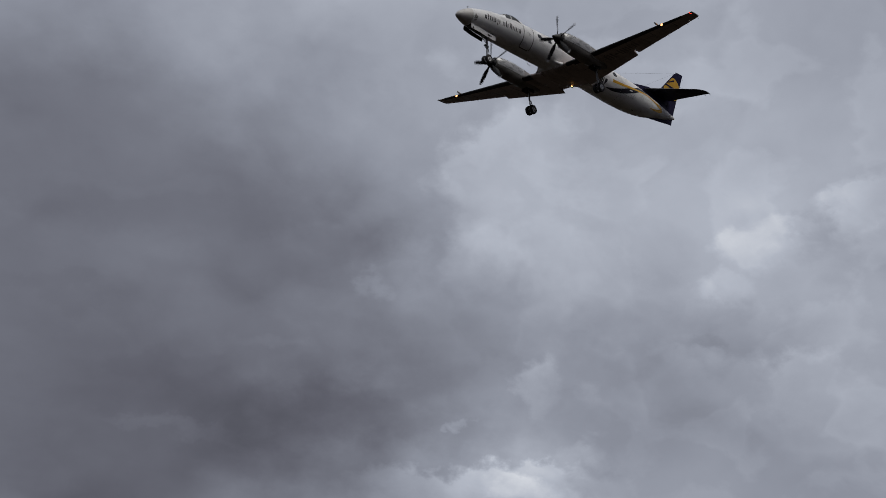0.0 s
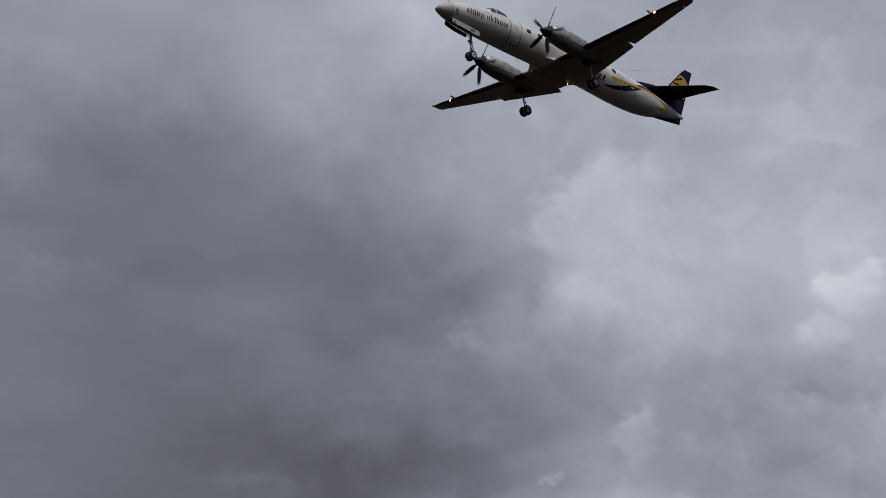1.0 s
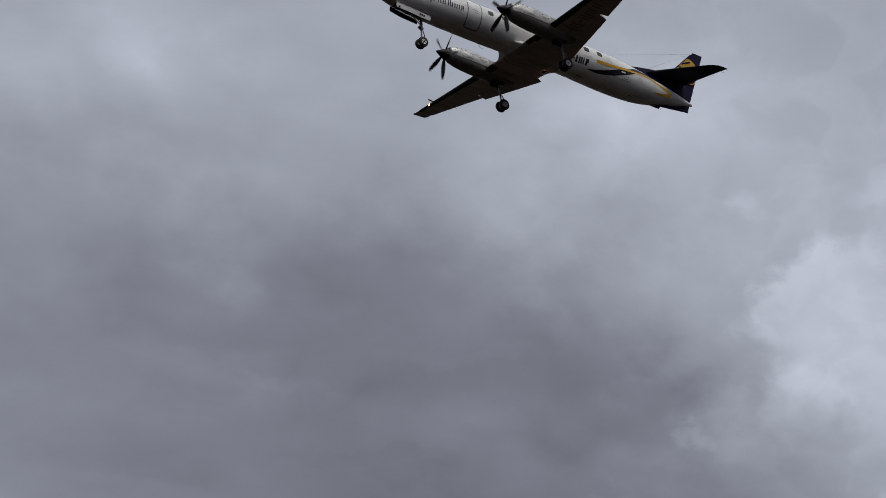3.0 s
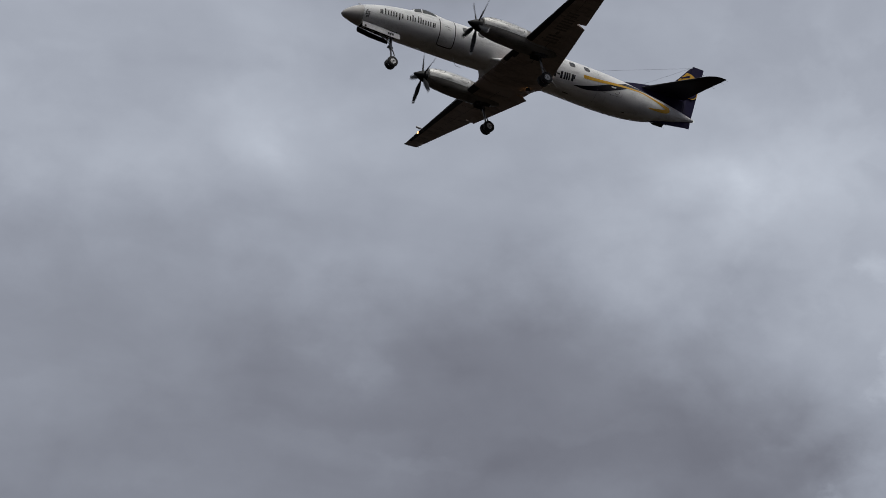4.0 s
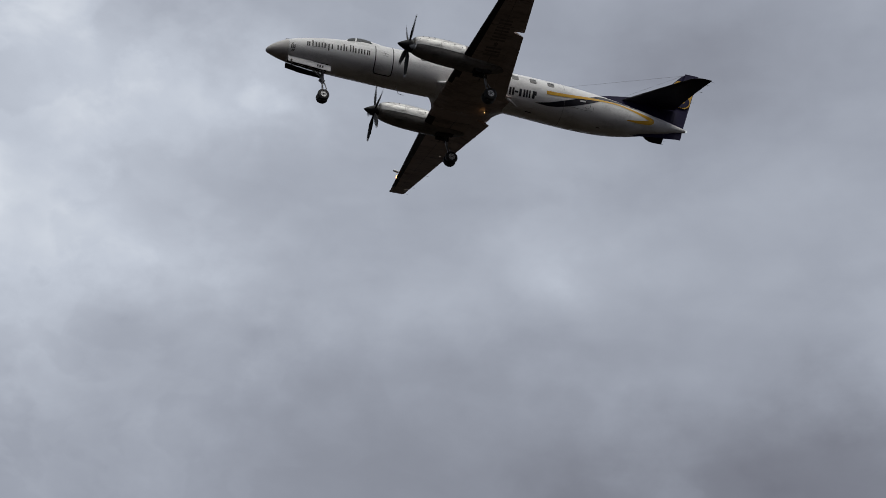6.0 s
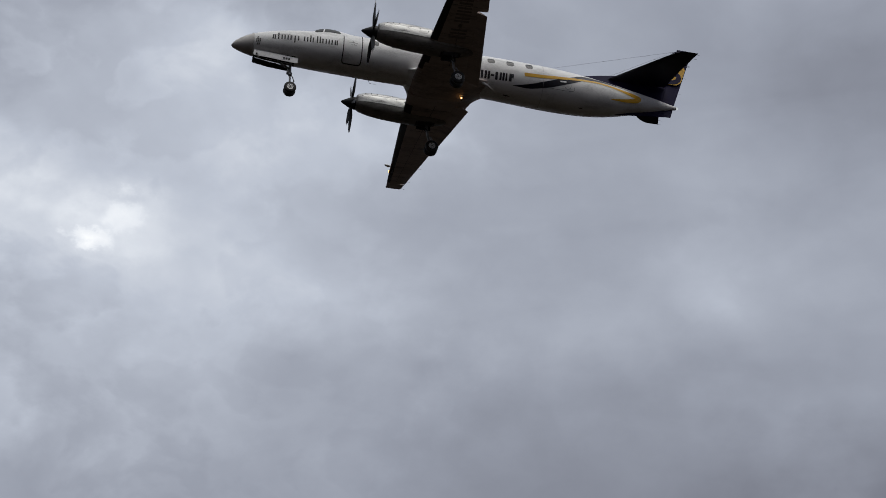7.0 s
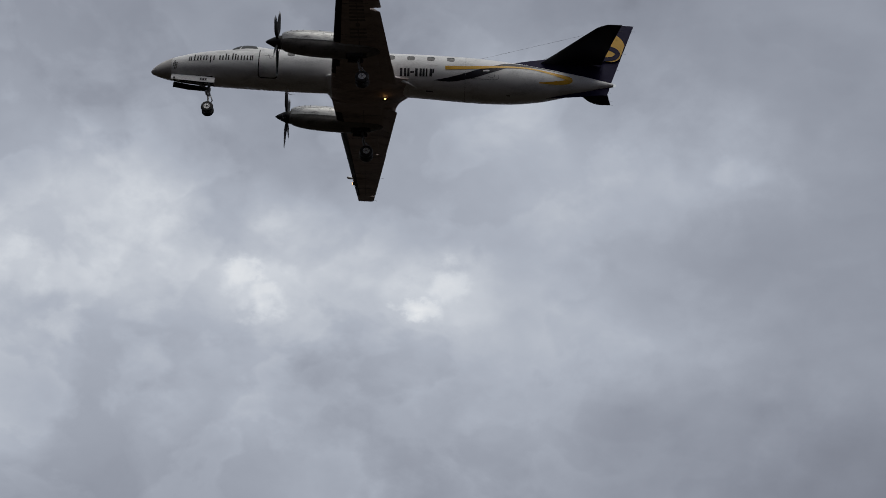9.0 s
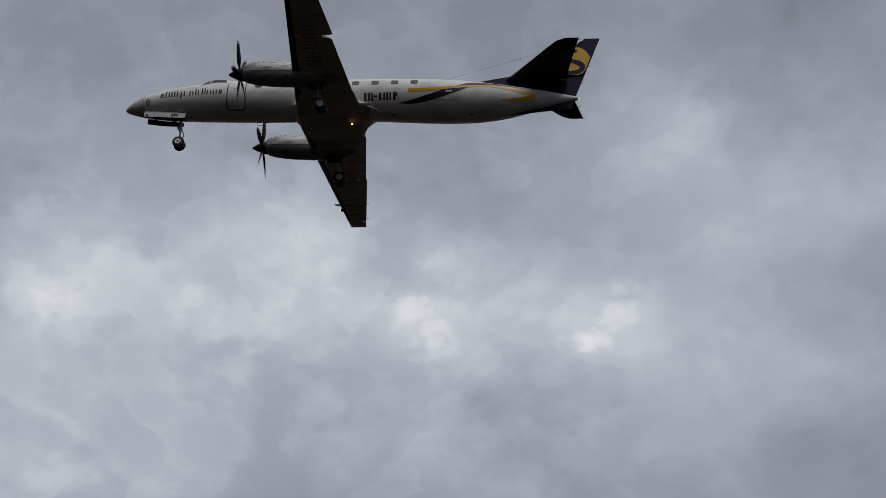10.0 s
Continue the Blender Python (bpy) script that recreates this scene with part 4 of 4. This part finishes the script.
# ---------------------------------------------------------------- landing gear
def wheel(parent, x, y, z, radius, half):
    bm = bmesh.new()
    rim = radius * .52
    turned(bm, [(-half * .8, rim), (-half, rim * 1.15), (-half, radius * .82), (-half * .75, radius * .95), (-half * .3, radius), (half * .3, radius), (half * .75, radius * .95), (half, radius * .82), (half, rim * 1.15), (half * .8, rim)], (x, y, z))
    part("tyre", bm, TYRE, parent, "worn black tyre")
    bm = bmesh.new()
    turned(bm, [(-half * 1.02, 0), (-half * 1.02, rim * .30), (-half * .88, rim * .42), (-half * .88, rim * .86), (-half * .98, rim), (half * .98, rim), (half * .88, rim * .86), (half * .88, rim * .42), (half * 1.02, rim * .30), (half * 1.02, 0)], (x, y, z))
    part("wheel_hub", bm, HUB, parent, "silver wheel hub")
    part("hub_cap", turned(bmesh.new(), [(-half * 1.06, 0), (-half * 1.06, rim * .30), (half * 1.06, rim * .30), (half * 1.06, 0)], (x, y, z), 14), BAY, parent)
    # dark discs stand for the shade in the hub's holes
    for i in range(5):
        t = i * math.pi * 2 / 5
        bm = bmesh.new()
        c = Vector((x + rim * .64 * math.cos(t), y, z + rim * .64 * math.sin(t)))
        turned(bm, [(-half * .91, rim * .13), (half * .91, rim * .13)], c, 8)
        part("hub_hole", bm, BAY, parent)


def make_gear():
    bm = bmesh.new()
    tube(bm, (-2.22, 0, -.30), (-2.26, 0, -1.02), .055, n=14)
    tube(bm, (-2.26, 0, -1.00), (-2.285, 0, -1.45), .036, n=12)
    tube(bm, (-2.28, 0, -1.42), (-2.285, 0, -1.62), .05, .045, n=12)
    nose = part("nose_gear", bm, STEEL, plane, "lowered nose gear with twin wheels")
    bm = bmesh.new()
    tube(bm, (-2.285, -.16, -1.605), (-2.285, .16, -1.605), .03)
    part("axle", bm, STEEL, nose)
    bm = bmesh.new()
    tube(bm, (-2.34, 0, -1.0), (-2.43, 0, -1.22), .022)
    tube(bm, (-2.43, 0, -1.22), (-2.32, 0, -1.47), .022)
    part("torque_link", bm, STEEL, nose)
    bm = bmesh.new()
    tube(bm, (-2.24, .05, -.72), (-1.75, .04, -.42), .022)
    tube(bm, (-2.24, -.05, -.72), (-1.75, -.04, -.42), .022)
    part("drag_brace", bm, STEEL, nose)
    bm = bmesh.new()
    turned(bm, [(-.09, .05), (.09, .05)], (-2.17, 0, -.86), 12)
    box(bm, (-2.33, -.07, -.98), (-2.19, .07, -.88), .012)
    part("steering_unit", bm, STEEL, nose)
    for y in (-.125, .125):
        wheel(nose, -2.295, y, -1.605, .228, .07)
    # the nose bay's shade is a dark sheet laid on the belly
    bm = bmesh.new()
    skin(bm, [[hull(x, a, .004) for a in (-118, -104, -90, -76, -62)] for x in (-.85, -1.2, -1.6, -2.0, -2.38)], closed=False, cap=False)
    part("nose_wheel_bay", bm, BAY, plane, "dark sheet on the belly for the open nose bay's shade")
    for s in (1, -1):
        bm = bmesh.new()
        skin(bm, [[Vector((x, s * y0, z0)), Vector((x, s * (y0 + .03), (z0 + z1) / 2)), Vector((x, s * (y0 + .02), z1)), Vector((x, s * y0, z1)), Vector((x, s * (y0 + .01), (z0 + z1) / 2)), Vector((x, s * (y0 - .02), z0))]
                  for x, y0, z0, z1 in ((-.83, .25, -.23, -.47 + .03 * (s < 0)), (-.87, .25, -.23, -.49 + .03 * (s < 0)), (-1.4, .30, -.29, -.55 + .03 * (s < 0)), (-2.0, .32, -.35, -.62 + .07 * (s < 0)), (-2.40 + .16 * (s < 0), .33, -.39, -.65 + .095 * (s < 0)), (-2.47 + .22 * (s < 0), .33, -.41, -.63 + .095 * (s < 0)))])
        door = part("nose_gear_door", bm, WHITE if s > 0 else BAY, plane, "open white nose gear door" if s > 0 else "open dark nose gear door")
        if s > 0:
            for x0, x1, h in ((-1.93, -1.99, .08), (-2.02, -2.09, .08), (-2.12, -2.18, .08), (-.92, -.98, .05)):
                bm = bmesh.new()
                zz = -.44 - (abs(x0) - .8) * .055
                box(bm, (x1, .345 - .03 * (x0 > -1.5) * 2, zz - h / 2), (x0, .366 - .03 * (x0 > -1.5), zz + h / 2), 0)
                part("letter_bar", bm, INK, door)

    for s in (1, -1):
        y = s * 2.29
        bm = bmesh.new()
        tube(bm, (-7.86, y, -.50), (-7.98, y, -1.25), .048, n=14)
        tube(bm, (-7.98, y, -1.23), (-8.085, y, -1.68), .035, n=12)
        tube(bm, (-8.08, y, -1.62), (-8.115, y, -1.82), .06, .05, n=12)
        main = part("main_gear", bm, STEEL, plane, "lowered main gear leg with twin wheels")
        bm = bmesh.new()
        tube(bm, (-8.115, y - .22, -1.745), (-8.115, y + .22, -1.745), .04)
        part("axle", bm, STEEL, main)
        bm = bmesh.new()
        tube(bm, (-8.06, y, -1.22), (-8.20, y, -1.45), .026)
        tube(bm, (-8.20, y, -1.45), (-8.10, y, -1.70), .026)
        part("torque_link", bm, STEEL, main)
        bm = bmesh.new()
        tube(bm, (-7.95, y + .05, -1.0), (-7.55, y + .10, -.62), .018)
        tube(bm, (-7.95, y - .05, -1.0), (-7.55, y - .10, -.62), .018)
        part("drag_brace", bm, BAY, main)
        for d in (-.135, .135):
            wheel(main, -8.115, y + d, -1.745, .255, .078)


make_gear()


# ---------------------------------------------------------------- what moves
def motions():
    walk(plane, [(t * .5, Matrix.Translation(NOSE + FLIGHT * (t * .5))) for t in range(21)])
    # degrees at the start, degrees in a second
    for prop, side, start, spin in ((prop_port, 1, 4.0, 1334.4), (prop_starboard, -1, 1.0, 1330.3)):
        walk(prop, [(k / 30, pose(HUB_X, side * ENGINE_Y, HUB_Z, start + spin * k / 30)) for k in range(301)])
    walk(beacon, [(t * .5, pose(-8.82, -.13, -.715, 0, 0, 39 * t * .5)) for t in range(21)])


motions()
